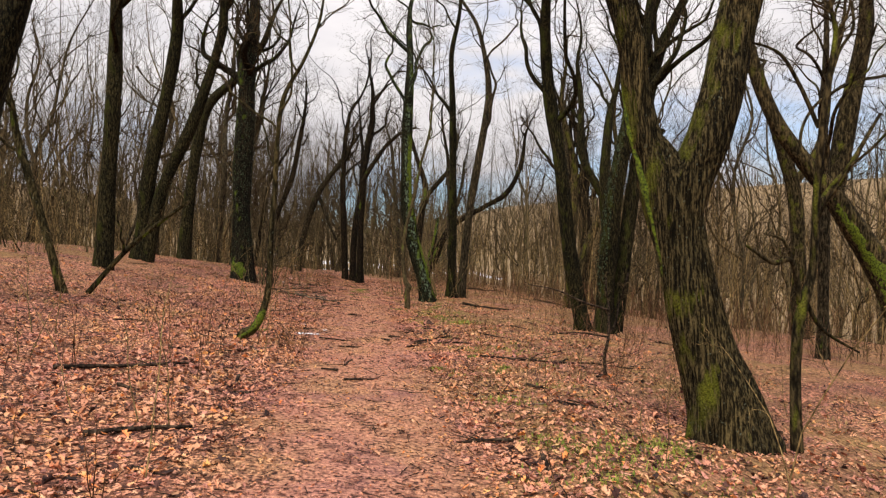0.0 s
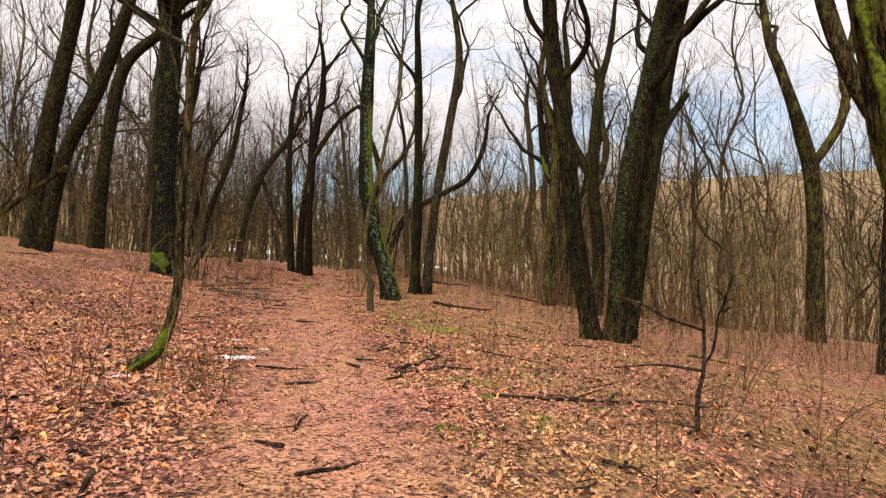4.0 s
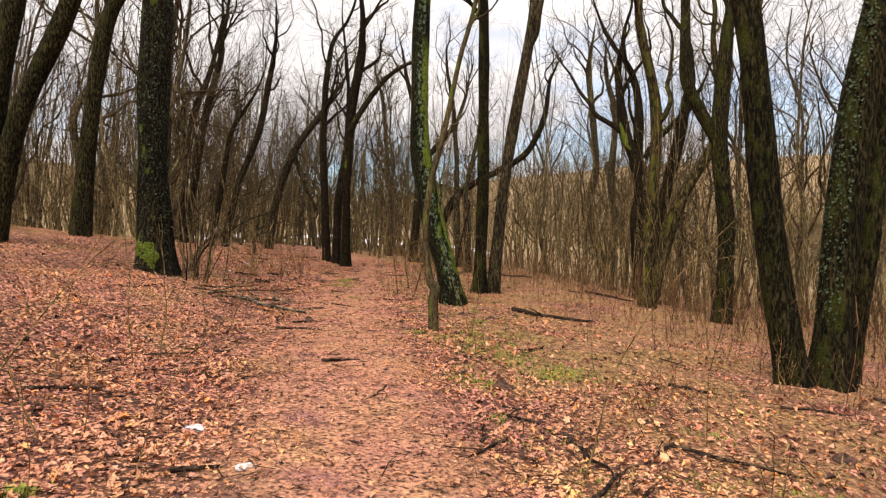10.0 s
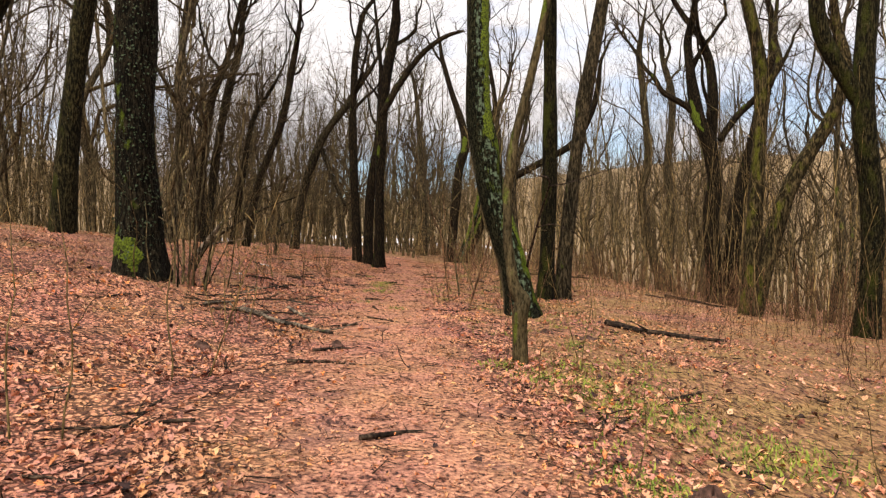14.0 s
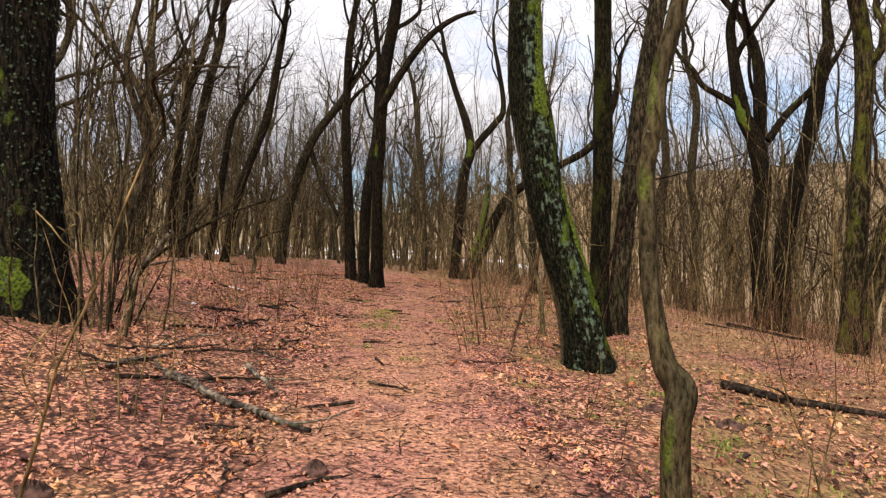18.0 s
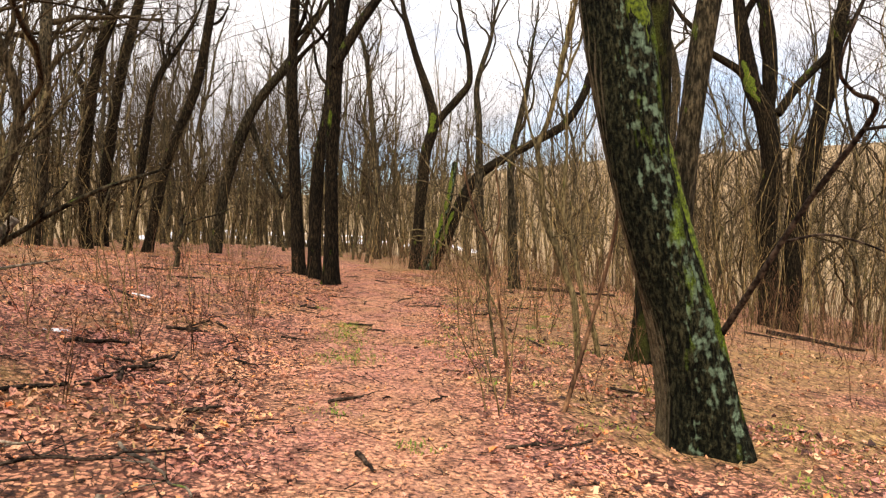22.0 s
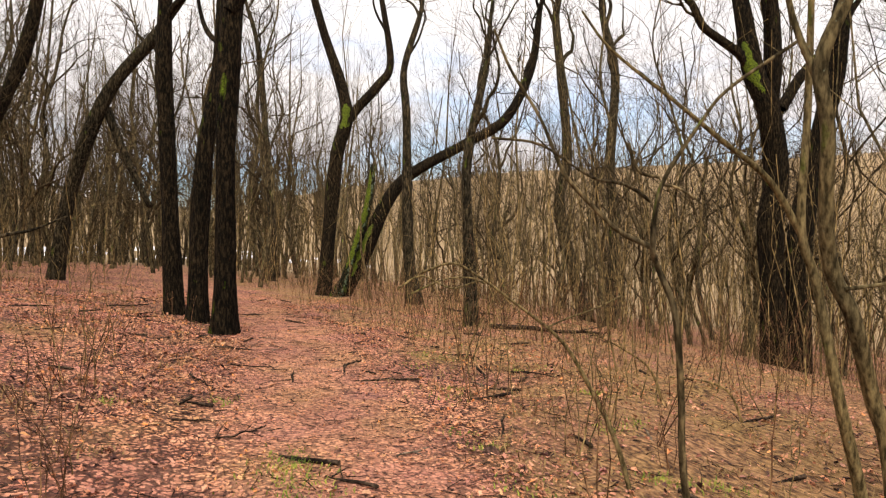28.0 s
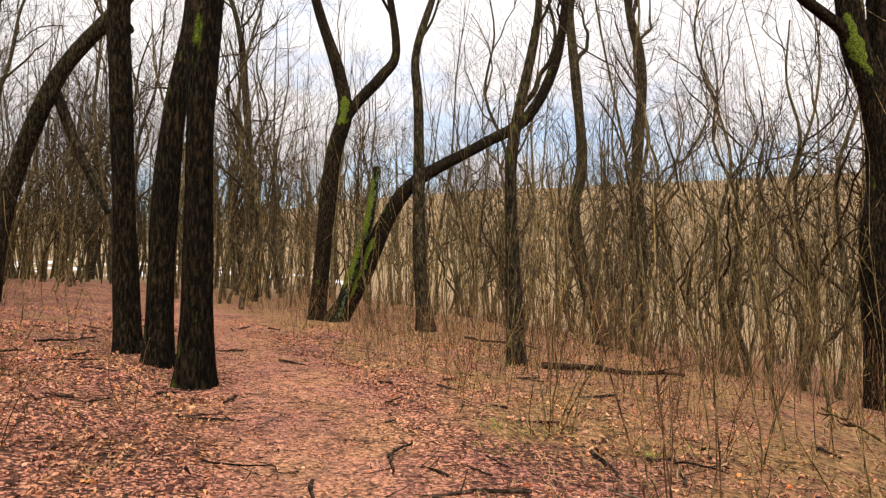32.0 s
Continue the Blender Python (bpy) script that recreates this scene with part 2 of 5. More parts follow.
def leaf_material():
    m, n, l, b = material("dead_leaf", 0.7)
    geo = n.new("ShaderNodeNewGeometry")
    r = ramp(n, LEAF_STOPS)
    l.new(geo.outputs["Random Per Island"], r.inputs["Fac"])
    big = noise_node(n, l, 0.6, 5)
    tone = ramp(n, [(0.38, (0.84, 0.78, 0.79)), (0.60, (1.10, 1.06, 1.0))])
    l.new(big.outputs["Fac"], tone.inputs["Fac"])
    # Dark speckles: the small shade between curled leaves, put into the leaf colour.
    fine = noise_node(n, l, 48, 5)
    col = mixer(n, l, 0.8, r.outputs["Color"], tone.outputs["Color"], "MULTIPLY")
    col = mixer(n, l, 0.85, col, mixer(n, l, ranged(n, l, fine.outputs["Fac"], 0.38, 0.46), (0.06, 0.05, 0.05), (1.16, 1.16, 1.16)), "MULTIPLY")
    l.new(patched(n, l, col), b.inputs["Base Color"])
    return m


def loose_leaf_material():
    m, n, l, b = material("loose_dead_leaf", 0.7)
    info = n.new("ShaderNodeObjectInfo")
    r = ramp(n, LEAF_STOPS)
    l.new(info.outputs["Random"], r.inputs["Fac"])
    fine = noise_node(n, l, 60, 3)
    col = mixer(n, l, 0.5, r.outputs["Color"], mixer(n, l, fine.outputs["Fac"], (0.55, 0.5, 0.5), (1.4, 1.4, 1.4)), "MULTIPLY")
    l.new(col, b.inputs["Base Color"])
    return m


def ground_material():
    m, n, l, b = material("leaf_covered_soil", 0.9)
    co = n.new("ShaderNodeTexCoord")
    warp = noise_node(n, l, 9, 3)
    add = n.new("ShaderNodeVectorMath")
    add.operation = "MULTIPLY_ADD"
    add.inputs[1].default_value = (0.12, 0.12, 0.0)
    l.new(warp.outputs["Color"], add.inputs[0])
    l.new(co.outputs["Object"], add.inputs[2])
    vor = n.new("ShaderNodeTexVoronoi")
    vor.inputs["Scale"].default_value = 26
    l.new(add.outputs["Vector"], vor.inputs["Vector"])
    sep = n.new("ShaderNodeSeparateColor")
    l.new(vor.outputs["Color"], sep.inputs["Color"])
    r = ramp(n, [(0.0, (0.08, 0.034, 0.027)), (0.25, (0.28, 0.12, 0.078)), (0.55, (0.46, 0.214, 0.132)), (1.0, (0.55, 0.285, 0.175))])
    l.new(sep.outputs["Red"], r.inputs["Fac"])
    big = noise_node(n, l, 0.6, 6)
    tone = ramp(n, [(0.38, (0.66, 0.58, 0.59)), (0.60, (1.14, 1.09, 1.0))])
    l.new(big.outputs["Fac"], tone.inputs["Fac"])
    col = mixer(n, l, 0.85, r.outputs["Color"], tone.outputs["Color"], "MULTIPLY")
    # Cell borders darkened: bare soil and crevice shade between leaves, both in the colour.
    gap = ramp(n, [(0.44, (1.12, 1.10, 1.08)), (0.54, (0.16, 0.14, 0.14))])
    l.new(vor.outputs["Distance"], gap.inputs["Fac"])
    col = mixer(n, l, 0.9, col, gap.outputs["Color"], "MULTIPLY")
    grass = noise_node(n, l, 0.5, 7, None, 9.0)
    aside = n.new("ShaderNodeAttribute")
    aside.attribute_name = "straw"
    straw = weighed(n, l, aside.outputs["Fac"], 0.22, grass.outputs["Fac"])
    blade = noise_node(n, l, 30, 4, (1, 0.3, 1))
    col = mixer(n, l, ranged(n, l, straw, 0.58, 0.80), col, mixer(n, l, ranged(n, l, blade.outputs["Fac"], 0.35, 0.65), (0.06, 0.028, 0.013), (0.34, 0.19, 0.080)))
    trod = n.new("ShaderNodeAttribute")
    trod.attribute_name = "trodden"
    mush = noise_node(n, l, 27, 9, None, 2.0)
    wet = noise_node(n, l, 1.3, 6, None, 6.0)
    # Trodden soil; its darkest flecks put the shade of small crevices into the colour.
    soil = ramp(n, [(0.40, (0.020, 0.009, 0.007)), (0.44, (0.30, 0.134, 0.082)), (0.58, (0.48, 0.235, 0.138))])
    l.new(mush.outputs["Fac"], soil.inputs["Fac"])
    mud = mixer(n, l, ranged(n, l, wet.outputs["Fac"], 0.56, 0.72), soil.outputs["Color"], (0.20, 0.09, 0.075))
    edge = weighed(n, l, trod.outputs["Fac"], 0.9, mush.outputs["Fac"])
    patchy = weighed(n, l, wet.outputs["Fac"], 0.9, edge)
    col = mixer(n, l, ranged(n, l, patchy, 1.0, 2.1), col, mud)
    col = patched(n, l, col)
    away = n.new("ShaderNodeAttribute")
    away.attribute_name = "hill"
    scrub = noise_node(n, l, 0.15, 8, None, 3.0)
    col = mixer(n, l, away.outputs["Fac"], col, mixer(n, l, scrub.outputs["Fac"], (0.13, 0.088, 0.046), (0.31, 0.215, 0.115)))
    l.new(col, b.inputs["Base Color"])
    h = weighed(n, l, vor.outputs["Distance"], 0.5, mush.outputs["Fac"])
    bump = n.new("ShaderNodeBump")
    bump.inputs["Strength"].default_value, bump.inputs["Distance"].default_value = 1.0, 0.05
    l.new(h, bump.inputs["Height"])
    l.new(bump.outputs["Normal"], b.inputs["Normal"])
    return m


def plain(name, colours, scale, rough=0.8):
    m, n, l, b = material(name, rough)
    a = noise_node(n, l, scale, 5)
    r = ramp(n, [(0.35, colours[0]), (0.65, colours[1])])
    l.new(a.outputs["Fac"], r.inputs["Fac"])
    l.new(r.outputs["Color"], b.inputs["Base Color"])
    return m


LEAF = leaf_material()
LOOSE_LEAF = loose_leaf_material()
GROUND = ground_material()
GRASS = plain("pale_green_grass", ((0.07, 0.12, 0.014), (0.27, 0.28, 0.045)), 6)
DRY_GRASS = plain("dry_straw_grass", ((0.13, 0.078, 0.03), (0.33, 0.21, 0.09)), 5)
SNOW = plain("old_snow", ((0.30, 0.27, 0.27), (0.72, 0.74, 0.79)), 18, 0.5)
IVY = plain("ivy_leaf", ((0.008, 0.016, 0.006), (0.05, 0.066, 0.03)), 30, 0.75)
MOSS = plain("bright_moss", ((0.010, 0.017, 0.003), (0.105, 0.135, 0.009)), 34, 0.95)
EARTH = plain("dark_crumbly_earth", ((0.03, 0.018, 0.013), (0.11, 0.055, 0.04)), 25, 0.95)


# ---- geometry helpers ----
class Geo:
    """Gathers tubes and faces for one mesh."""

    def __init__(self):
        self.v, self.f, self.count = [], [], 0

    def add(self, verts, faces):
        self.v.append(np.asarray(verts, float))
        self.f.extend((np.asarray(faces) + self.count).tolist())
        self.count += len(verts)

    def tube(self, pts, radii, sides=5, cap=True, lump=None):
        pts, radii = np.asarray(pts, float), np.asarray(radii, float)
        k = len(pts)
        tan = np.gradient(pts, axis=0)
        tan /= np.linalg.norm(tan, axis=1)[:, None] + 1e-9
        ref = np.eye(3)[np.argmin(np.abs(tan.mean(0)))]
        u = np.cross(tan, ref)
        u /= np.linalg.norm(u, axis=1)[:, None] + 1e-9
        w = np.cross(tan, u)
        a = np.arange(sides) * (2 * math.pi / sides)
        rr = radii[:, None] * (np.ones((k, sides)) if lump is None else lump(a, k))
        ring = pts[:, None, :] + rr[:, :, None] * (np.cos(a)[None, :, None] * u[:, None, :] + np.sin(a)[None, :, None] * w[:, None, :])
        i, j = np.meshgrid(np.arange(k - 1), np.arange(sides), indexing="ij")
        jn = (j + 1) % sides
        quads = np.stack([i * sides + j, i * sides + jn, (i + 1) * sides + jn, (i + 1) * sides + j], -1).reshape(-1, 4)
        self.add(ring.reshape(-1, 3), quads)
        if cap:
            self.f.append([self.count - sides + q for q in range(sides)])

    def mesh(self, name, mat, smooth=True):
        me = bpy.data.meshes.new(name)
        me.from_pydata(np.concatenate(self.v).tolist() if self.v else [], [], self.f)
        me.materials.append(mat)
        if smooth:
            me.polygons.foreach_set("use_smooth", [True] * len(me.polygons))
        me.update()
        return me


def part(name, geo, mat, parent, label=""):
    ob = new(name, geo.mesh(name, mat))
    ob.parent = parent
    return tagged(ob, label)


def thing(name, x, y, label, category, group="", sink=0.0):
    ob = new(name)
    ob.empty_display_size = 0.2
    ob.location = (x, y, gz(x, y) - sink)
    return tagged(ob, label, category, group)


def smooth_curve(ctrl, per=5):
    """Catmull-Rom through the control rows."""
    c = np.asarray(ctrl, float)
    c = np.vstack([2 * c[0] - c[1], c, 2 * c[-1] - c[-2]])
    out = []
    for i in range(1, len(c) - 2):
        p0, p1, p2, p3 = c[i - 1], c[i], c[i + 1], c[i + 2]
        for t in np.arange(per) / per:
            out.append(0.5 * (2 * p1 + (p2 - p0) * t + (2 * p0 - 5 * p1 + 4 * p2 - p3) * t * t + (3 * p1 - p0 - 3 * p2 + p3) * t ** 3))
    out.append(c[-2])
    return np.array(out)


def wander(rng, start, way, length, steps, bend=0.25, lift=0.1):
    """A crooked line that drifts upwards."""
    p, d = np.array(start, float), np.array(way, float)
    d /= np.linalg.norm(d)
    pts, step = [p.copy()], length / steps
    for _ in range(steps):
        d = d + np.array([rng.gauss(0, bend), rng.gauss(0, bend), rng.gauss(0, bend * 0.7) + lift])
        d /= np.linalg.norm(d)
        p = p + d * step
        pts.append(p.copy())
    return np.array(pts), d


def side_way(rng, d, spread):
    """A direction that leaves d sideways."""
    r = np.array([rng.gauss(0, 1), rng.gauss(0, 1), rng.gauss(0, 0.5)])
    r -= d * r.dot(d)
    r /= np.linalg.norm(r) + 1e-9
    w = d * math.cos(spread) + r * math.sin(spread)
    return w / np.linalg.norm(w)


def twigs_along(rng, geo, pts, r0, count, length, depth, sides=3, lo=0.25, lift=0.08):
    """Side shoots on a limb, with shoots of their own."""
    for _ in range(count):
        k = rng.uniform(lo, 0.98) * (len(pts) - 1)
        i = min(int(k), len(pts) - 2)
        p = pts[i] + (pts[i + 1] - pts[i]) * (k - i)
        d = pts[i + 1] - pts[i]
        d = d / (np.linalg.norm(d) + 1e-9)
        far = k / (len(pts) - 1)
        ln = length * rng.uniform(0.4, 1.05) * (1.15 - 0.6 * far)
        q, _ = wander(rng, p, side_way(rng, d, rng.uniform(0.5, 1.0)), ln, 7 if depth else 4, 0.36, lift)
        ra = r0 * rng.uniform(0.35, 0.6) * (1.1 - 0.7 * far)
        geo.tube(q, np.linspace(ra, max(0.0022, ra * 0.25), len(q)), sides, cap=False)
        if depth:
            twigs_along(rng, geo, q, ra, max(3, int(count * 0.75)), length * 0.5, depth - 1, 3, 0.15, lift)


def gz(x, y):
    """Height of the ground."""
    x, y = np.asarray(x, float), np.asarray(y, float)
    z = np.interp(x, GX, GZ)
    z = np.where(z > 0.27, 0.27 + (z - 0.27) * np.interp(y, (26, 42), (1, 0.5)), z)
    z = z - 0.006 * np.clip(np.minimum(y, 60) - 24, 0, None) - 0.006 * np.clip(np.minimum(y, 60) - 36, 0, None) - 0.03 * np.clip(np.minimum(y, 110) - 60, 0, None)
    z = z - 0.12 * np.clip(x - 4, 0, 8) * np.interp(y, (24, 36), (0, 1))
    z = z - 0.06 * np.clip(x - 1, 0, 2.5) * np.interp(y, (8, 13), (1, 0))
    d = np.hypot(x + 2, y - 15)
    az = np.degrees(np.arctan2(x + 2, y - 15))
    crest = np.interp(az, (-60, -20, -5, 6, 20, 50, 110, 150), (9.0, 4.0, 2.6, 4.6, 5.8, 6.2, 5.6, 4.0))
    s = np.clip((d - 75) / 260, 0, 1)
    hill = 1.5 + np.tan(np.radians(crest)) * np.minimum(d, 380) * (s * s * (3 - 2 * s))
    b = np.clip((d - 55) / 60, 0, 1)
    z = z * (1 - b) + (np.maximum(z, -12) * (1 - s) + hill * s) * b
    near = np.clip(1 - d / 90, 0, 1)
    rough = 0.035 * np.sin(2.1 * x + 0.7 * y) * np.sin(1.3 * y - 0.8 * x) + 0.02 * np.sin(5.3 * x + 1.1) * np.sin(4.1 * y + 0.4 * x)
    return z + rough * near * np.clip(np.abs(x - trail(y)) - 0.4, 0.15, 1)


def trail(y):
    """Middle of the trodden path."""
    return np.interp(y, (-10, 0, 10, 20, 28, 36, 45, 60), (0.2, -0.15, -1.1, -2.5, -3.05, -3.2, -5.0, -10.0))


GX = (-200, -60, -30, -20, -14, -10, -7, -5, -4, -2, 0, 2, 5, 8, 15, 30, 60, 100)
GZ = (9, 5.2, 3.1, 2.5, 2.0, 1.5, 0.85, 0.42, 0.27, 0.14, 0, -0.15, -0.42, -0.70, -1.4, -3.6, -8, -12)


def graded(lo, hi, step, reach):
    """Grid lines: even between lo and hi, ever wider apart outside."""
    mid = list(np.arange(lo, hi + step, step))
    a, s = hi, step
    right, left = [], []
    while a < reach:
        s *= 1.18
        a += s
        right.append(a)
    a, s = lo, step
    while a > -reach:
        s *= 1.18
        a -= s
        left.append(a)
    return np.array(left[::-1] + mid + right)


def build_ground():
    xs, ys = graded(-9, 6, 0.19, 1600), graded(-3, 42, 0.25, 1600)
    X, Y = np.meshgrid(xs, ys)
    V = np.stack([X, Y, gz(X, Y)], -1).reshape(-1, 3)
    w, h = len(xs), len(ys)
    i, j = np.meshgrid(np.arange(h - 1), np.arange(w - 1), indexing="ij")
    q = np.stack([i * w + j, i * w + j + 1, (i + 1) * w + j + 1, (i + 1) * w + j], -1).reshape(-1, 4)
    g = Geo()
    g.add(V, q)
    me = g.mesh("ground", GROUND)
    off = np.abs(V[:, 0] - trail(V[:, 1]))
    side = np.interp(V[:, 0] - trail(V[:, 1]), (-30, -9, -5, 0.8, 1.8, 8, 30), (0.8, 0.6, -0.2, -0.3, 0.7, 0.9, 0.3)) + np.clip(off - 0.8, 0, 1) * np.interp(V[:, 1], (15, 25), (0, 0.4))
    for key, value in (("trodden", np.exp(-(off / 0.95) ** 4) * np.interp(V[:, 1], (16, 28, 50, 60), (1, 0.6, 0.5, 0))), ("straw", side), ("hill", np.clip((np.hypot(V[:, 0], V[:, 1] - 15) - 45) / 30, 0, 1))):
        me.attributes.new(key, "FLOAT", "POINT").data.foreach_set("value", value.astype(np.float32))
    return tagged(new("ground", me), "woodland floor of brown fallen leaves with a trodden path", "ground", kind="structure")


ground = build_ground()


# ---- trees ----
LINES = {}


def dense(line, top, step):
    """The same line with rows close together below the given height."""
    keep = int(np.searchsorted(line[:, 2], top))
    low = line[:max(2, keep)]
    run = np.concatenate([[0], np.cumsum(np.linalg.norm(np.diff(low[:, :3], axis=0), axis=1))])
    at = np.linspace(0, run[-1], max(2, int(run[-1] / step)))
    return np.vstack([np.column_stack([np.interp(at, run, low[:, k]) for k in range(4)]), line[max(2, keep):]])


def furrows(a, zz, rad, ph, ph2):
    """Long ridges that wind up a trunk, split and break off."""
    A, Z = a[None, :], zz[:, None]
    n = max(7, round(6.283 * float(rad[0]) / 0.055))
    wind = 1.3 * np.sin(1.9 * Z + ph + 2 * A) + 0.9 * np.sin(5.3 * Z + ph2 + 5 * A) + 0.5 * np.sin(13 * Z + 3 * A + ph)
    ridge = np.sqrt(np.abs(np.cos(0.5 * n * A + wind))) - 0.75
    broken = 0.55 + 0.45 * np.sin(17 * Z + 3 * np.sin(4 * A + ph2) + 2 * np.sin(9 * A + ph))
    return ridge * (0.5 + 0.5 * broken) / np.maximum(rad, 0.03)[:, None]


def tree(x, y, stems, height=13.0, limb_from=3.2, limbs=6, mat=None, label="", seed=0, twig=8, fine=1.0, flare=1.6, group="trees by the path", depth=1, explicit=(), furrow=0.0):
    """A bare tree. stems: rows of (aside, up, radius), with the first one the trunk; each runs on above its last row to the full height.
    explicit: limbs given by rows of (aside, away, up, radius). furrow: depth of the furrows in the bark."""
    rng = random.Random(seed * 7919 + 13)
    root = thing("tree", x, y, label, "tree", group)
    crown = Geo()
    lines = LINES[root] = []
    for si, st in enumerate(stems):
        dy = 0.0
        rows = []
        for a, z, r in st:
            rows.append((a, dy, z, r))
            dy += rng.uniform(-0.06, 0.06) * (1 + 0.3 * z) * 0.5
        grounded = st[0][1] < 0.3
        if grounded:
            rows[0] = (rows[0][0], 0, -0.2, rows[0][3])
        a0, a1 = np.array(rows[-2][:3]), np.array(rows[-1][:3])
        d = (a1 - a0) / (np.linalg.norm(a1 - a0) + 1e-9)
        top = height * rng.uniform(0.88, 1.05)
        run = max(0.0, top - rows[-1][2])
        if run > 0.4:
            ext, _ = wander(rng, a1, d + np.array([0, rng.gauss(0, 0.1), 0.15]), run, 6, 0.14, 0.08)
            r_end = rows[-1][3]
            for q, p in enumerate(ext[1:], 1):
                rows.append((*p, max(0.012, r_end * (1 - 0.93 * q / 6))))
        line = smooth_curve(rows, 6)
        line[:, 3] = np.maximum(line[:, 3], 0.008)
        if furrow:
            line = dense(line, 7.0, 0.045)
        ph, ph2 = rng.uniform(0, 6), rng.uniform(0, 6)
        zz = line[:, 2]

        def lump(a, k, zz=zz, ph=ph, ph2=ph2, grounded=grounded, rad=line[:, 3]):
            root_part = np.exp(-np.clip(zz, 0, None) / 0.28)[:, None] * (1.0 if grounded else 0.0)
            lobes = 0.10 * np.cos(5 * a + ph)[None, :] + 0.08 * np.cos(3 * a + ph2)[None, :]
            body = 0.05 * np.sin(2 * a[None, :] + 1.7 * zz[:, None] + ph) + 0.035 * np.sin(4 * a[None, :] - 3.1 * zz[:, None] + ph2)
            if furrow:
                body = body + furrows(a, zz, rad, ph, ph2) * furrow
            return 1 + body + root_part * ((flare - 1) * 0.35 + 2.2 * lobes * (flare - 1))

        g = Geo()
        g.tube(line[:, :3], line[:, 3], int(min(110, 6.283 * line[0, 3] / 0.016)) if furrow else 14 if line[0, 3] > 0.12 else 9, lump=lump)
        part("trunk" if si == 0 else "stem", g, mat, root)
        lines.append(line)
    for rows in explicit:
        line = smooth_curve(rows, 5)
        g = Geo()
        g.tube(line[:, :3], np.maximum(line[:, 3], 0.006), 8)
        part("limb", g, mat, root)
        reach = float(np.sum(np.linalg.norm(np.diff(line[:, :3], axis=0), axis=1)))
        twigs_along(rng, crown, line[:, :3], line[0, 3] * 0.6, int(twig * fine), min(1.5, 0.4 * reach), depth)
    for k in range(limbs):
        line = lines[k % len(lines)]
        ok = np.where((line[:, 2] > limb_from) & (line[:, 3] > 0.02))[0]
        if not len(ok):
            continue
        i = int(ok[0] + (len(ok) - 1) * min(1, (k // len(lines) + rng.random()) / max(1, limbs // len(lines))))
        i = min(i, len(line) - 2)
        d = line[i + 1, :3] - line[i, :3]
        d /= np.linalg.norm(d) + 1e-9
        ln = rng.uniform(0.28, 0.5) * height * (1.1 - 0.5 * line[i, 2] / height)
        pts, _ = wander(rng, line[i, :3], side_way(rng, d, rng.uniform(0.4, 0.9)), ln, 11, 0.30, 0.15)
        ra = line[i, 3] * rng.uniform(0.4, 0.65)
        rad = np.linspace(ra, 0.008, len(pts))
        g = Geo()
        sm = smooth_curve(np.column_stack([pts, rad]), 3)
        g.tube(sm[:, :3], np.maximum(sm[:, 3], 0.006), 6)
        part("limb", g, mat, root)
        twigs_along(rng, crown, pts, ra * 0.7, int(twig * fine), ln * 0.42, depth)
    for line in lines:
        up = line[line[:, 2] > max(limb_from, 0.45 * height)][:, :3]
        if len(up) > 3:
            twigs_along(rng, crown, up, 0.03, int(twig * fine * 1.6), height * 0.16, depth)
    if crown.count:
        part("crown", crown, TWIG, root, "bare thin brown twigs")
    return root


# stout forked trunk beside the path
tree(2.93, 6.90, [[(0.0, 0, 0.37), (-0.09, 0.39, 0.355), (-0.26, 0.93, 0.285), (-0.39, 1.47, 0.258), (-0.49, 2.01, 0.25), (-0.60, 2.55, 0.27), (-0.74, 2.93, 0.20), (-0.83, 3.12, 0.165), (-0.91, 3.63, 0.156), (-1.01, 4.25, 0.138)],
                  [(-0.52, 1.95, 0.15), (-0.45, 2.49, 0.21), (-0.36, 2.76, 0.22), (-0.23, 3.08, 0.218), (-0.06, 3.63, 0.208), (0.06, 4.18, 0.205), (0.24, 4.9, 0.18)]],
     14, 5.0, 8, BARK_MOSS, "stout forked tree with dark ridged bark and yellow-green moss", 1, flare=1.7, furrow=0.026)
tree(3.61, 6.90, [[(0, 0, 0.06), (-0.02, 0.74, 0.052), (0.01, 1.34, 0.055), (0.17, 1.88, 0.043), (0.20, 2.64, 0.04), (0.26, 3.46, 0.033), (0.38, 4.17, 0.028)]], 5.6, 1.7, 7, BARK_OLIVE,
     "crooked olive sapling with tangled bare side branches", 2, twig=8, flare=1.3,
     explicit=[[(0.04, 0, 1.45, 0.032), (-0.09, -0.1, 1.94, 0.03), (-0.31, -0.15, 1.93, 0.024), (-0.6, -0.2, 2.1, 0.012)], [(-0.09, -0.1, 1.92, 0.02), (-0.2, -0.15, 2.15, 0.016), (-0.42, -0.2, 2.22, 0.008)],
               [(0.06, 0, 1.61, 0.026), (0.22, 0.05, 1.34, 0.022), (0.39, 0.1, 1.18, 0.017), (0.7, 0.1, 1.0, 0.010)], [(0.2, 0, 2.49, 0.032), (0.46, 0.1, 2.76, 0.03), (0.61, 0.1, 2.93, 0.028), (1.0, 0.2, 3.5, 0.015)],
               [(0.24, 0, 3.31, 0.024), (0.02, 0, 3.8, 0.02), (-0.25, -0.1, 4.07, 0.015), (-0.7, -0.1, 4.2, 0.008)]])
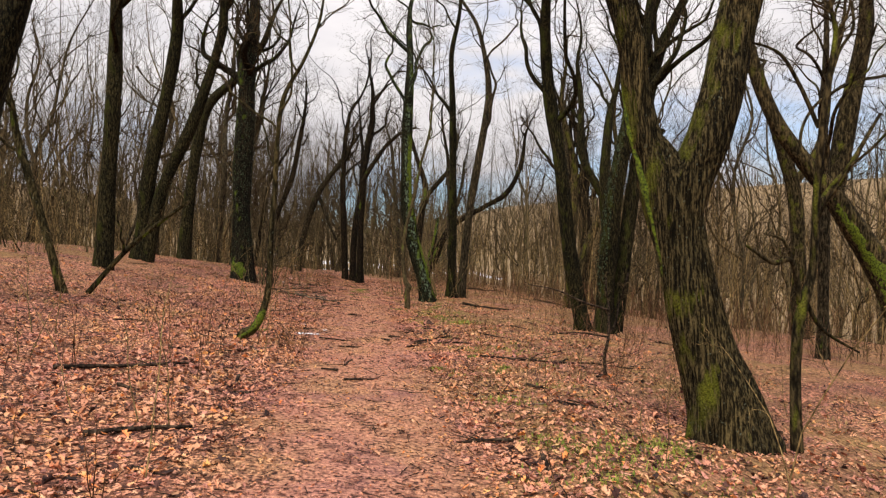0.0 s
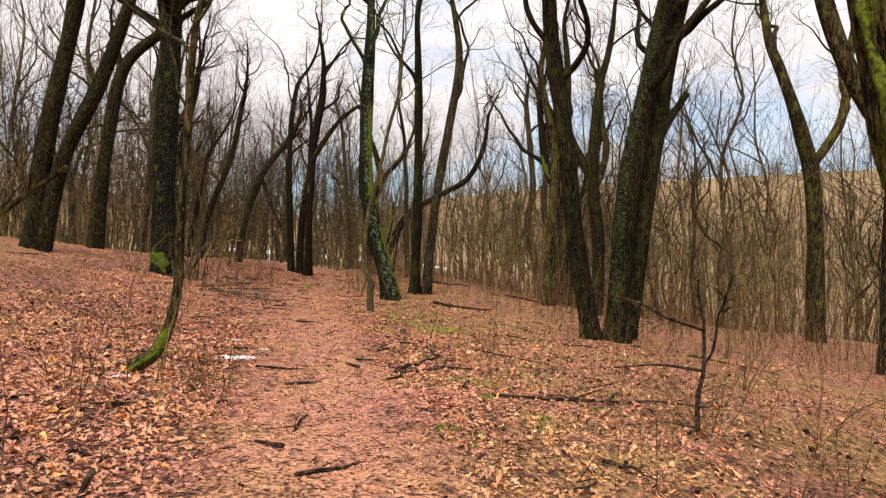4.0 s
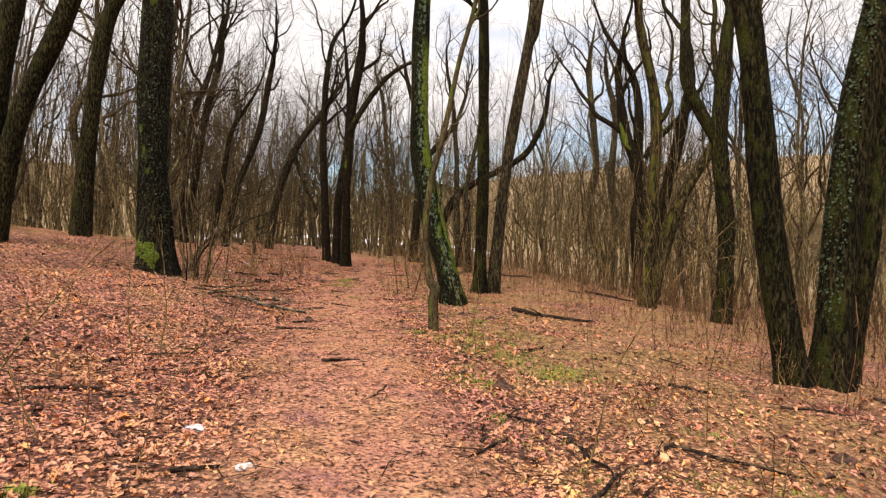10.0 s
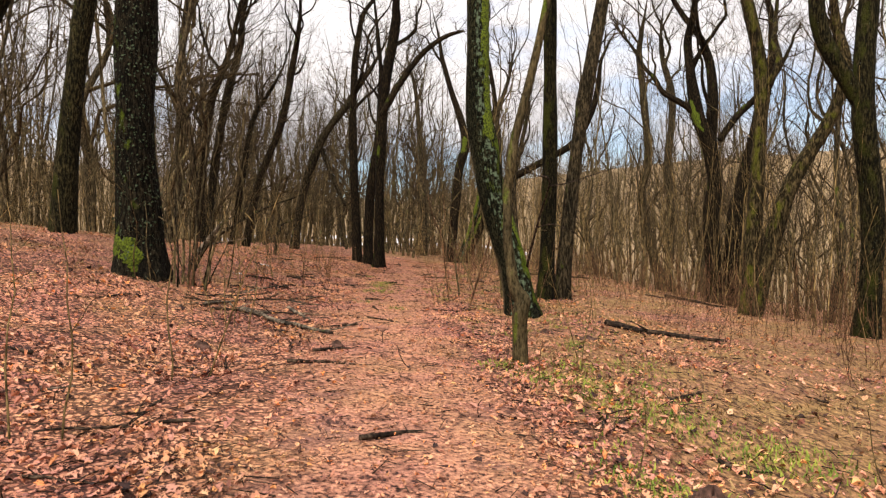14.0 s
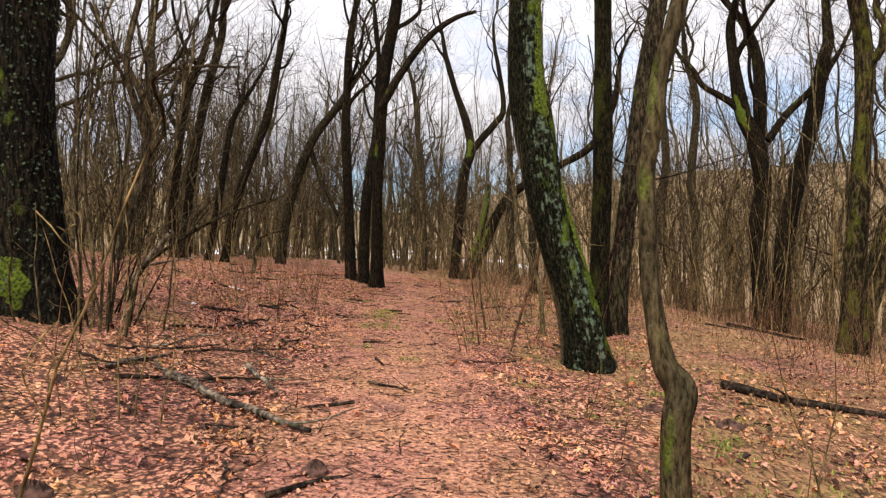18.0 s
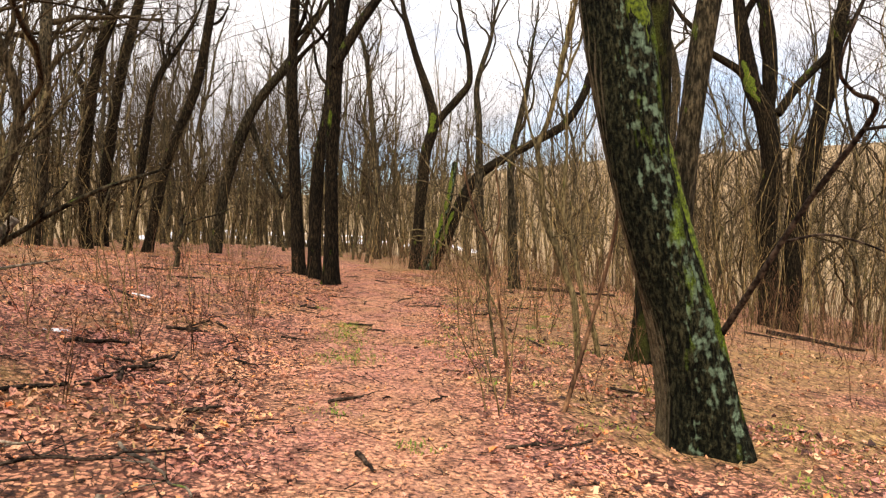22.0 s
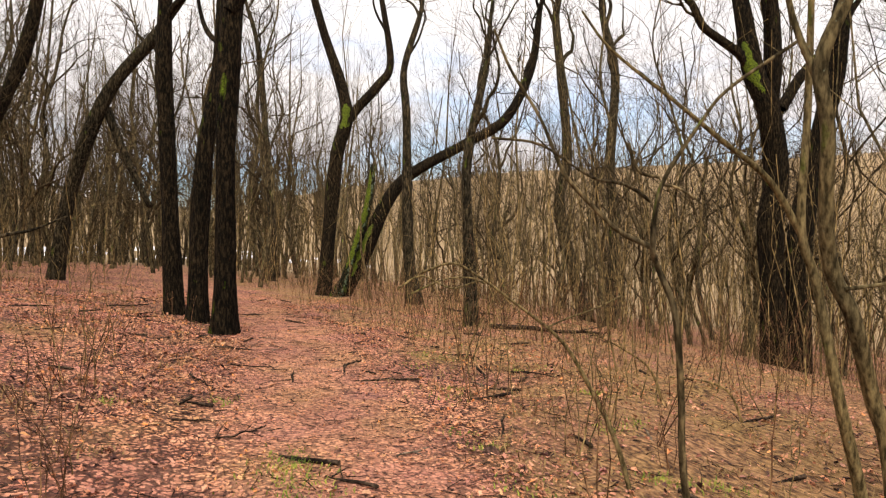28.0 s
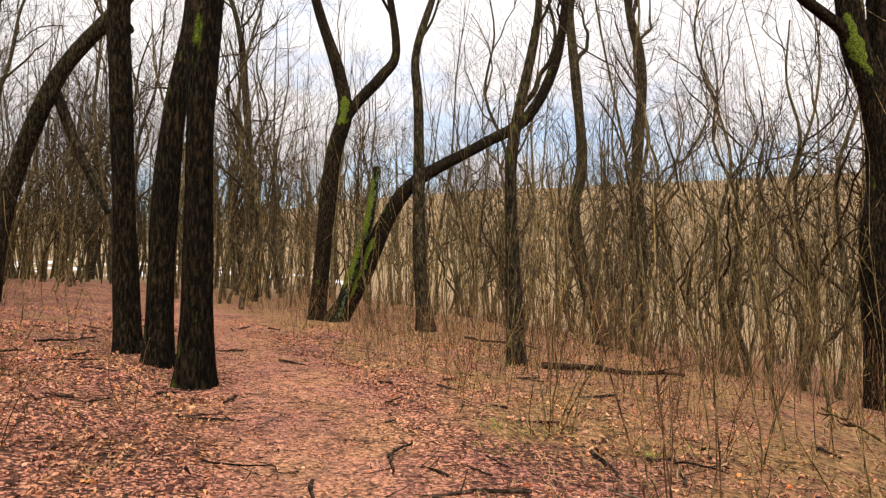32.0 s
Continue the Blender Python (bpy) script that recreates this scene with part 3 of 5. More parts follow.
# group of three trunks
tree(3.58, 17.0, [[(0, 0, 0.205), (-0.38, 1.98, 0.175), (-0.60, 4.14, 0.17), (-0.87, 5.89, 0.155)]], 14, 5, 6, BARK_ALGAE, "tall dark trunk in a close group of three", 3, furrow=0.014)
tree(4.05, 17.1, [[(0, 0, 0.245), (0.13, 1.74, 0.215), (0.35, 3.71, 0.205), (0.83, 5.98, 0.175)]], 14, 5, 6, BARK_ALGAE, "dark trunk with ivy, leaning out of a group of three", 4, furrow=0.014)
tree(4.36, 17.45, [[(0, 0, 0.205), (0.28, 1.5, 0.185), (0.36, 2.3, 0.18), (0.62, 4.05, 0.17), (0.98, 6.04, 0.16)]], 14, 5, 6, BARK_ALGAE, "dark leaning trunk with a broken limb stub", 5, furrow=0.022,
     explicit=[[(0.62, 0, 4.05, 0.12), (0.95, 0, 4.6, 0.09), (1.35, 0, 5.2, 0.07)]])
# ivy-clad trunk on the bank
tree(-6.65, 22.7, [[(0, 0, 0.40), (-0.06, 1.2, 0.32), (-0.08, 2.18, 0.30), (-0.05, 4.0, 0.30), (0.05, 6.0, 0.29)]], 15, 5.5, 8, BARK_IVY, "thick dark trunk clad in ivy on the bank", 6, flare=1.5, furrow=0.014)
# curved sapling
tree(-3.19, 11.03, [[(-0.26, 0, 0.055), (-0.06, 0.06, 0.085), (0.12, 0.18, 0.075), (0.26, 0.44, 0.06), (0.37, 0.91, 0.05), (0.40, 1.61, 0.046), (0.47, 2.54, 0.046), (0.50, 3.23, 0.042)]], 8.5, 2.6, 6, BARK_FOOT,
     "thin sapling curving up from a mossy foot", 7, flare=1.2)
# crooked pole and mossy leaning trunk
tree(-0.98, 19.05, [[(0, 0, 0.075), (0, 0.29, 0.076), (0.0, 0.5, 0.077), (0.03, 0.66, 0.083), (-0.05, 0.8, 0.064), (-0.09, 1.04, 0.053), (-0.12, 1.3, 0.049), (-0.12, 1.57, 0.047), (-0.12, 1.83, 0.05), (-0.08, 2.1, 0.049), (-0.04, 2.36, 0.048), (0.03, 2.62, 0.048), (0.2, 3.3, 0.046)]], 10, 4.2, 5, BARK_POLE,
     "crooked slender trunk with pale olive bark", 8, flare=1.4)
leaning = tree(-0.47, 23.6, [[(0, 0, 0.30), (-0.10, 0.35, 0.265), (-0.23, 0.95, 0.245), (-0.54, 2.05, 0.232), (-0.70, 2.95, 0.225), (-0.78, 3.5, 0.205), (-0.80, 4.4, 0.19), (-0.76, 6.1, 0.18)]], 14, 6.5, 6, BARK_LEAN,
     "leaning trunk with bright moss and grey-green lichen", 9, flare=1.5, furrow=0.016)
for rows in ([(0.02, -0.1, 0.80, 0.036), (0.08, -0.5, 1.25, 0.03), (0.17, -0.9, 1.75, 0.026), (0.24, -1.35, 2.2, 0.022), (0.02, -1.5, 2.27, 0.016), (-0.14, -1.62, 2.36, 0.013), (-0.12, -1.72, 2.6, 0.008), (0.0, -1.8, 2.95, 0.004)],
             [(0.23, -1.28, 2.12, 0.016), (0.5, -1.4, 2.16, 0.013), (0.85, -1.5, 2.27, 0.01), (1.3, -1.6, 2.4, 0.005)], [(0.12, -0.7, 1.5, 0.016), (0.35, -0.8, 1.55, 0.012), (0.6, -0.9, 1.47, 0.009), (0.72, -0.95, 1.38, 0.005)],
             [(0.16, -0.85, 1.7, 0.01), (0.3, -0.95, 1.95, 0.008), (0.34, -1.0, 2.3, 0.004)]):
    limb = Geo()
    crook = smooth_curve(rows, 5)
    limb.tube(crook[:, :3], np.maximum(crook[:, 3] * 0.68, 0.003), 7)
    part("dead_limb", limb, STICK, leaning, "dark dead limb without bark")
tree(0.32, 26.9, [[(0, 0, 0.205), (0.05, 1.2, 0.165), (0.10, 2.97, 0.155), (0.10, 6.73, 0.135)]], 15, 6.5, 5, BARK_ALGAE, "straight tall grey-brown tree trunk", 10, furrow=0.012)
tree(0.75, 27.4, [[(0, 0, 0.19), (0.10, 1.2, 0.16), (0.40, 3.8, 0.155), (1.00, 7.2, 0.145)]], 15, 6.5, 5, BARK_GREY, "slanting grey-brown trunk beside a straight one", 11)
# three dark trunks at the bend
tree(-5.46, 38.2, [[(0, 0, 0.19), (-0.06, 1.75, 0.16), (-0.12, 3.84, 0.158), (-0.15, 5.1, 0.145), (-0.05, 7.5, 0.13)]], 14, 5.5, 6, BARK_DARK, "straight dark trunk in a row of three", 12, furrow=0.014)
tree(-4.92, 37.1, [[(0, 0, 0.19), (0.06, 1.81, 0.165), (0.19, 3.34, 0.15), (0.40, 4.6, 0.12)]], 12, 4.6, 5, BARK_DARK, "dark trunk in a row of three", 13, furrow=0.014)
tree(-4.33, 35.6, [[(0, 0, 0.20), (0.02, 1.5, 0.16), (0.04, 3.11, 0.16), (0.10, 4.5, 0.175), (0.22, 6.2, 0.18), (0.6, 8.4, 0.16)]], 14, 7, 6, BARK_DARK, "sturdy dark trunk in a row of three", 14, furrow=0.022,
     explicit=[[(0.12, 0, 5.3, 0.13), (0.7, 0, 6.3, 0.12), (1.5, 0.1, 7.4, 0.10), (2.3, 0.1, 8.0, 0.08), (3.0, 0, 8.2, 0.05)]])
# forked tree and leaning mossy trunk beyond the bend
tree(-1.93, 47.2, [[(0, 0, 0.25), (0.24, 2.65, 0.23), (0.48, 4.8, 0.24), (0.80, 6.0, 0.22), (0.62, 7.2, 0.18), (0.1, 8.8, 0.15), (-0.3, 10.2, 0.12)],
                   [(0.72, 5.7, 0.15), (1.2, 6.4, 0.16), (1.9, 7.2, 0.15), (2.35, 8.0, 0.13), (2.1, 10.0, 0.10)]], 14, 7, 6, BARK_DARK, "forked dark tree with moss in its fork", 15)
tree(-1.50, 46.8, [[(0, 0, 0.29), (0.81, 1.27, 0.275), (1.65, 3.1, 0.245), (2.5, 4.12, 0.18), (4.46, 5.23, 0.17), (5.96, 6.18, 0.18), (6.92, 8.03, 0.15), (7.22, 10.04, 0.10)]], 12, 6.5, 5, BARK_DARK,
     "mossy trunk leaning far over and curving upwards", 16)
tree(-1.55, 46.5, [[(0, 0, 0.17), (0.57, 1.43, 0.14), (0.98, 2.75, 0.13), (1.14, 3.58, 0.115), (1.26, 4.41, 0.10)]], 4.5, 9, 0, BARK_LEAN, "broken mossy stub of a trunk", 17, twig=0)
tree(-3.71, 56.0, [[(0, -0.3, 0.2), (0.05, 2.63, 0.165), (-0.18, 6.54, 0.145), (-0.42, 9.99, 0.14)]], 16, 6, 6, BARK_GREY, "slim straight brown tree trunk", 18)
tree(0.69, 44.6, [[(0, -0.2, 0.23), (-0.20, 2.04, 0.175), (-0.23, 5.75, 0.132), (-0.31, 7.23, 0.105), (0.15, 8.77, 0.09)]], 13, 5.5, 6, BARK_GREY, "slim wavy brown tree trunk", 19)
tree(0.74, 38.4, [[(0, 0, 0.17), (-0.10, 2.41, 0.118), (-0.10, 3.79, 0.10), (0.3, 5.6, 0.08)]], 9, 3.2, 7, BARK_GREY, "slim trunk among thickets", 20)
tree(11.5, 54.7, [[(0, -0.3, 0.34), (-0.83, 2.48, 0.315), (-1.51, 5.75, 0.29), (-1.09, 8.28, 0.24), (-1.36, 12.06, 0.215), (-1.63, 14.5, 0.20)]], 19, 9, 7, BARK_GREY, "grey-brown trunk with a bow in it", 21)
tree(10.06, 49.8, [[(0, -0.3, 0.26), (0.26, 4.07, 0.225), (0.03, 6.82, 0.205), (0.29, 10.46, 0.185), (-0.19, 12.5, 0.155)]], 17, 8, 7, BARK_GREY, "slim crooked trunk on the slope", 22)
tree(8.22, 37.8, [[(0, -0.1, 0.36), (-0.10, 0.97, 0.30), (-0.15, 2.2, 0.285), (-0.22, 3.45, 0.275), (-0.10, 4.68, 0.28), (-0.36, 6.16, 0.27), (-0.73, 7.0, 0.23), (-0.95, 8.3, 0.2)], [(-0.2, 5.9, 0.16), (-0.2, 7.1, 0.19), (-0.21, 8.4, 0.18)],
                  [(0.53, 0, 0.33), (0.61, 2.3, 0.29), (0.77, 3.55, 0.27), (1.16, 5.2, 0.25), (1.57, 7.0, 0.235), (1.89, 8.7, 0.21)]],
     15, 6.2, 9, BARK_DARK, "two-stemmed tree with moss patches on the slope", 23, flare=1.2, furrow=0.02,
     explicit=[[(0.1, 0, 6.2, 0.14), (0.7, 0, 7.05, 0.13), (1.5, 0, 7.85, 0.11), (2.3, 0.1, 8.9, 0.08)]])
tree(-9.74, 45.6, [[(0, 0, 0.21), (0.51, 2.75, 0.20), (1.48, 5.38, 0.20), (2.76, 7.13, 0.165)]], 12, 5, 6, BARK_GREY, "slanting forked trunk on the bank", 24,
     explicit=[[(1.45, 0, 5.0, 0.13), (1.95, 0, 3.6, 0.115), (2.65, -0.2, 2.1, 0.075)]])
tree(5.20, 28.0, [[(0, 0, 0.21), (0.18, 2.85, 0.172), (0.29, 5.63, 0.153), (-0.14, 7.71, 0.135)], [(0.1, 0.05, 0.19), (0.9, 2.85, 0.18), (1.9, 4.6, 0.15), (2.2, 5.8, 0.12)]], 12, 4.5, 8, BARK_OLIVE, "spreading olive tree with two stems", 26)
tree(6.05, 24.8, [[(0, 0, 0.225), (0.08, 2.17, 0.192), (-0.12, 4.43, 0.20), (0.02, 6.66, 0.155)], [(-0.1, 4.3, 0.14), (-0.85, 5.7, 0.15), (-0.95, 6.7, 0.13)]], 13, 6, 7, BARK_ALGAE, "dark forked trunk on the slope", 27)
# trunks on the left bank
tree(-8.90, 17.8, [[(0, 0, 0.23), (0.08, 2.02, 0.21), (0.20, 3.95, 0.19), (0.26, 5.87, 0.18)]], 14, 5, 7, BARK_ALGAE, "dark upright trunk on the bank", 28)
tree(-9.97, 22.3, [[(0, 0, 0.27), (0.31, 2.8, 0.23), (0.87, 5.44, 0.21), (1.19, 7.26, 0.19)], [(0.2, 0.05, 0.22), (0.75, 2.3, 0.2), (1.75, 4.6, 0.18), (2.6, 7.3, 0.15)]], 14, 5, 8, BARK_ALGAE, "two leaning dark stems from one foot", 29)
tree(-10.06, 26.3, [[(0, 0, 0.25), (0.29, 2.78, 0.21), (0.86, 5.76, 0.19), (2.03, 6.98, 0.16)]], 12, 5, 7, BARK_ALGAE, "dark bent trunk on the bank", 30)
# saplings by the path's end
tree(-1.58, 26.72, [[(0.04, 0, 0.021), (-0.06, 0.55, 0.018), (-0.09, 0.95, 0.017), (-0.14, 1.33, 0.016), (-0.20, 1.53, 0.015), (-0.25, 1.64, 0.014), (-0.25, 1.84, 0.011), (-0.18, 1.98, 0.010), (-0.02, 2.20, 0.009), (0.15, 2.38, 0.007), (0.53, 2.63, 0.005)]], 2.7, 3.0, 0, BARK_FAR, "thin sapling with forked shoots", 31, twig=5, flare=1.1,
     explicit=[[(-0.25, 0, 1.64, 0.014), (-0.39, 0.03, 1.71, 0.012), (-0.54, 0.05, 1.85, 0.011), (-0.65, 0.08, 1.99, 0.010), (-0.75, 0.1, 2.23, 0.008), (-0.89, 0.1, 2.44, 0.007), (-0.97, 0.1, 2.62, 0.005)],
               [(-0.25, 0, 1.85, 0.010), (-0.39, -0.03, 1.92, 0.008), (-0.57, -0.05, 1.95, 0.007), (-0.82, -0.08, 2.08, 0.005), (-1.05, -0.1, 2.10, 0.003)],
               [(-0.20, 0, 1.96, 0.008), (-0.30, 0.02, 1.99, 0.007), (-0.34, 0.03, 2.12, 0.004)], [(-0.20, 0, 1.93, 0.008), (-0.12, -0.02, 1.91, 0.007), (-0.02, -0.04, 1.85, 0.004)]])
tree(-1.22, 28.0, [[(0.05, 0, 0.0173), (-0.10, 0.30, 0.0165), (-0.30, 0.72, 0.0142), (-0.50, 1.02, 0.0105), (-0.85, 1.29, 0.0083), (-1.04, 1.43, 0.0060), (-1.22, 1.52, 0.0045), (-1.42, 1.46, 0.0023)]], 1.55, 3.0, 0, SAPLING, "pale thin stem arching over beside the path", 49, twig=4, flare=1.1,
     explicit=[[(-0.85, 0, 1.29, 0.007), (-1.01, 0.04, 1.40, 0.006), (-1.21, 0.06, 1.36, 0.005), (-1.40, 0.08, 1.44, 0.004), (-1.55, 0.1, 1.36, 0.002)], [(-1.01, 0, 1.39, 0.005), (-1.12, -0.03, 1.43, 0.005), (-1.30, -0.06, 1.42, 0.003), (-1.5, -0.08, 1.34, 0.002)],
               [(-0.58, 0, 1.10, 0.007), (-0.46, -0.05, 1.16, 0.006), (-0.30, -0.1, 1.22, 0.005), (-0.12, -0.12, 1.30, 0.003)]])
tree(-0.21, 27.1, [[(0.0, 0, 0.039), (-0.06, 0.24, 0.037), (-0.24, 0.84, 0.033), (-0.37, 1.49, 0.027), (-0.47, 1.80, 0.024), (-0.43, 2.43, 0.02), (-0.44, 3.06, 0.016)]], 5.0, 2.9, 4, SAPLING, "slender pale sapling with a long side branch", 32, twig=5, flare=1.15,
     explicit=[[(-0.46, 0, 1.78, 0.021), (-0.64, 0.03, 2.07, 0.018), (-0.92, 0.05, 2.28, 0.015), (-1.18, 0.08, 2.48, 0.011), (-1.56, 0.1, 2.75, 0.008), (-1.72, 0.12, 2.95, 0.006)]])
tree(-0.66, 26.5, [[(0.03, 0, 0.044), (0.0, 0.3, 0.042), (-0.03, 0.73, 0.041), (-0.09, 0.95, 0.039), (-0.23, 1.34, 0.038), (-0.33, 1.57, 0.037), (-0.40, 1.85, 0.034), (-0.43, 2.2, 0.032), (-0.47, 2.5, 0.031), (-0.36, 2.8, 0.028), (-0.28, 3.13, 0.027)]], 5.6, 2.9, 4, SAPLING, "slender bare olive-barked sapling", 55, twig=5, flare=1.15,
     explicit=[[(-0.46, 0, 2.45, 0.018), (-0.55, 0.05, 2.75, 0.014), (-0.62, 0.08, 3.2, 0.010), (-0.8, 0.1, 3.7, 0.006)], [(-0.30, 0, 1.48, 0.010), (0.0, -0.15, 1.52, 0.008), (0.4, -0.3, 1.50, 0.006), (0.9, -0.4, 1.45, 0.003)]])
tree(-13.07, 42.3, [[(0, 0, 0.20), (-0.04, 2.73, 0.19), (0.44, 6.28, 0.172), (1.14, 8.07, 0.14)]], 14, 5, 7, BARK_DARK, "slim dark tree leaning towards the light", 34)
tree(-11.36, 43.0, [[(0, 0, 0.185), (0.66, 2.93, 0.166), (1.77, 5.73, 0.162), (2.35, 8.52, 0.145)]], 14, 5, 7, BARK_DARK, "slim slanting dark tree on the bank", 35)
tree(-11.91, 42.6, [[(0, 0, 0.145), (0.47, 2.3, 0.135), (0.94, 5.03, 0.125)]], 12, 4, 6, BARK_DARK, "thin slanting tree on the bank", 36)
tree(-14.13, 46.0, [[(0, 0, 0.22), (0.24, 3.05, 0.205), (0.89, 6.79, 0.2), (1.52, 9.28, 0.19)]], 15, 6, 7, BARK_DARK, "dark leaning tree in the woods' edge", 37)
# trees out on the right slope
tree(9.8, 14.0, [[(0, 0, 0.30), (-0.64, 1.9, 0.25), (-1.67, 3.6, 0.22), (-2.13, 4.2, 0.18), (-2.85, 5.2, 0.15), (-3.3, 6.4, 0.13)], [(-1.67, 3.6, 0.17), (-1.45, 5.0, 0.19), (-1.05, 7.0, 0.16)]],
     13, 5.5, 7, BARK_OLIVE, "leaning forked tree with moss along its trunk", 38)
tree(8.7, 15.5, [[(0, 0, 0.14), (0.05, 2.2, 0.12), (0.1, 4.5, 0.10)]], 11, 4, 6, BARK_GREY, "slim upright tree on the slope", 39)
tree(11.6, 22.0, [[(0, 0, 0.25), (-0.07, 4.1, 0.22), (-0.48, 6.0, 0.2), (-1.04, 7.7, 0.15)], [(-0.2, 4.9, 0.13), (0.7, 6.4, 0.13), (1.0, 8.5, 0.1)]], 13, 5, 7, BARK_OLIVE, "forked olive tree on the slope", 40)
# trees and stems on the left at the start
tree(-7.6, 10.5, [[(0, 0, 0.27), (0.35, 2.2, 0.23), (0.9, 4.5, 0.21)]], 13, 5, 6, BARK_ALGAE, "thick dark trunk leaning over the bank", 41)
tree(-7.11, 12.8, [[(0, 0, 0.085), (-0.41, 1.25, 0.075), (-0.96, 2.96, 0.07)]], 7, 2.4, 6, BARK_FOOT, "thin sapling leaning back into the woods", 42)
tree(-7.05, 13.2, [[(0, 0, 0.05), (1.0, 0.9, 0.045), (2.1, 1.75, 0.03)]], 2.4, 0.7, 5, BARK_FOOT, "thin stem bowed low across the bank", 43, twig=4, flare=1.1)
# thin stems by the second leaning trunk
tree(-1.75, 24.6, [[(0, 0, 0.014), (-0.09, 0.65, 0.012), (-0.19, 1.3, 0.010), (-0.30, 1.55, 0.009), (-0.42, 2.0, 0.007)]], 2.4, 1.0, 5, SHOOT, "thin upright reddish sapling by the path", 44, twig=4, flare=1.1,
     explicit=[[(-0.19, 0, 1.3, 0.008), (-0.10, 0.03, 1.6, 0.007), (-0.14, 0.05, 2.0, 0.005)]])
tree(-1.45, 24.2, [[(0, 0, 0.021), (0.22, 0.54, 0.019), (0.44, 1.27, 0.016), (0.52, 1.82, 0.012)]], 2.4, 1.2, 3, SHOOT, "thin slanting reddish sapling", 45, twig=3, flare=1.1)
tree(2.35, 9.7, [[(0, 0, 0.024), (-0.03, 0.3, 0.021), (0.03, 0.62, 0.019), (0.04, 1.03, 0.015)], [(0.02, 0.62, 0.012), (0.14, 0.8, 0.012), (0.2, 1.1, 0.009)]], 1.5, 0.6, 2, STICK, "dark crooked bush stem with long bare twigs", 47, twig=6, flare=1.3,
     explicit=[[(0.04, 0, 0.98, 0.018), (-0.4, -0.2, 1.12, 0.014), (-0.75, -0.3, 1.28, 0.010), (-1.15, -0.4, 1.36, 0.005)], [(0.03, 0, 0.6, 0.016), (-0.4, 0, 0.66, 0.01), (-0.8, 0.1, 0.62, 0.005)]])
tree(-7.74, 34.5, [[(0, 0, 0.06), (0.10, 0.28, 0.05), (0.05, 0.45, 0.052), (0.22, 0.78, 0.055), (0.17, 1.0, 0.045), (0.24, 1.15, 0.03)]], 1.25, 0.8, 1, BARK_GREY, "broken crooked sapling with a long side branch", 48, twig=2, flare=1.2,
     explicit=[[(0.2, 0, 0.92, 0.03), (0.55, 0.05, 1.08, 0.026), (0.9, 0.1, 1.16, 0.02), (1.35, 0.1, 1.36, 0.01)]])
tree(0.95, 31.0, [[(0, 0, 0.02), (-0.2, 0.35, 0.014), (-0.55, 0.62, 0.010), (-1.0, 0.85, 0.005)]], 1.3, 0.4, 6, HAZE, "pale thin stem reaching low over the shoots", 50, twig=4, flare=1.1)
tree(1.2, 29.9, [[(0, 0, 0.016), (-0.2, 0.3, 0.011), (-0.5, 0.45, 0.008), (-0.9, 0.52, 0.004)]], 0.7, 0.2, 5, HAZE, "pale thin stem lying low over the grass", 51, twig=3, flare=1.1)
tree(-6.6, 24.5, [[(0, 0, 0.03), (0.35, 0.45, 0.027), (0.9, 0.85, 0.022), (1.45, 1.15, 0.017), (2.0, 1.33, 0.010)]], 1.4, 0.7, 5, BARK_GREY, "thin stem leaning low over the bank", 52, twig=4, flare=1.1)


tree(-7.0, 25.2, [[(0, 0, 0.05), (0.4, 0.36, 0.046), (0.84, 0.86, 0.042)]], 0.9, 2.0, 0, DEAD, "broken grey branch propped in the brush", 53, twig=3, flare=1.1,
     explicit=[[(0.4, 0, 0.36, 0.02), (0.75, -0.1, 0.42, 0.015), (1.3, -0.15, 0.5, 0.007)]])


# ---- woods behind ----
def spread(rng, g, p, d, length, r, level, sides=4):
    """A limb that winds upwards and parts again and again."""
    pts, d2 = wander(rng, p, d, length, 7 if level > 1 else 5 if level else 3, 0.33, 0.12)
    g.tube(pts, np.linspace(r, max(0.005, r * (0.45 if level else 0.25)), len(pts)), sides if level > 1 else 3, cap=False)
    if level:
        for _ in range(rng.choice((4, 5, 5, 6)) if level > 1 else rng.choice((4, 5, 6))):
            k = rng.uniform(0.25, 1.0) * (len(pts) - 1)
            i = min(int(k), len(pts) - 2)
            q = pts[i] + (pts[i + 1] - pts[i]) * (k - i)
            w = pts[i + 1] - pts[i]
            w = w / np.linalg.norm(w)
            spread(rng, g, q, side_way(rng, w, rng.uniform(0.3, 0.85)), length * rng.uniform(0.45, 0.75), r * (1 - 0.6 * k / len(pts)) * rng.uniform(0.4, 0.6), level - 1)


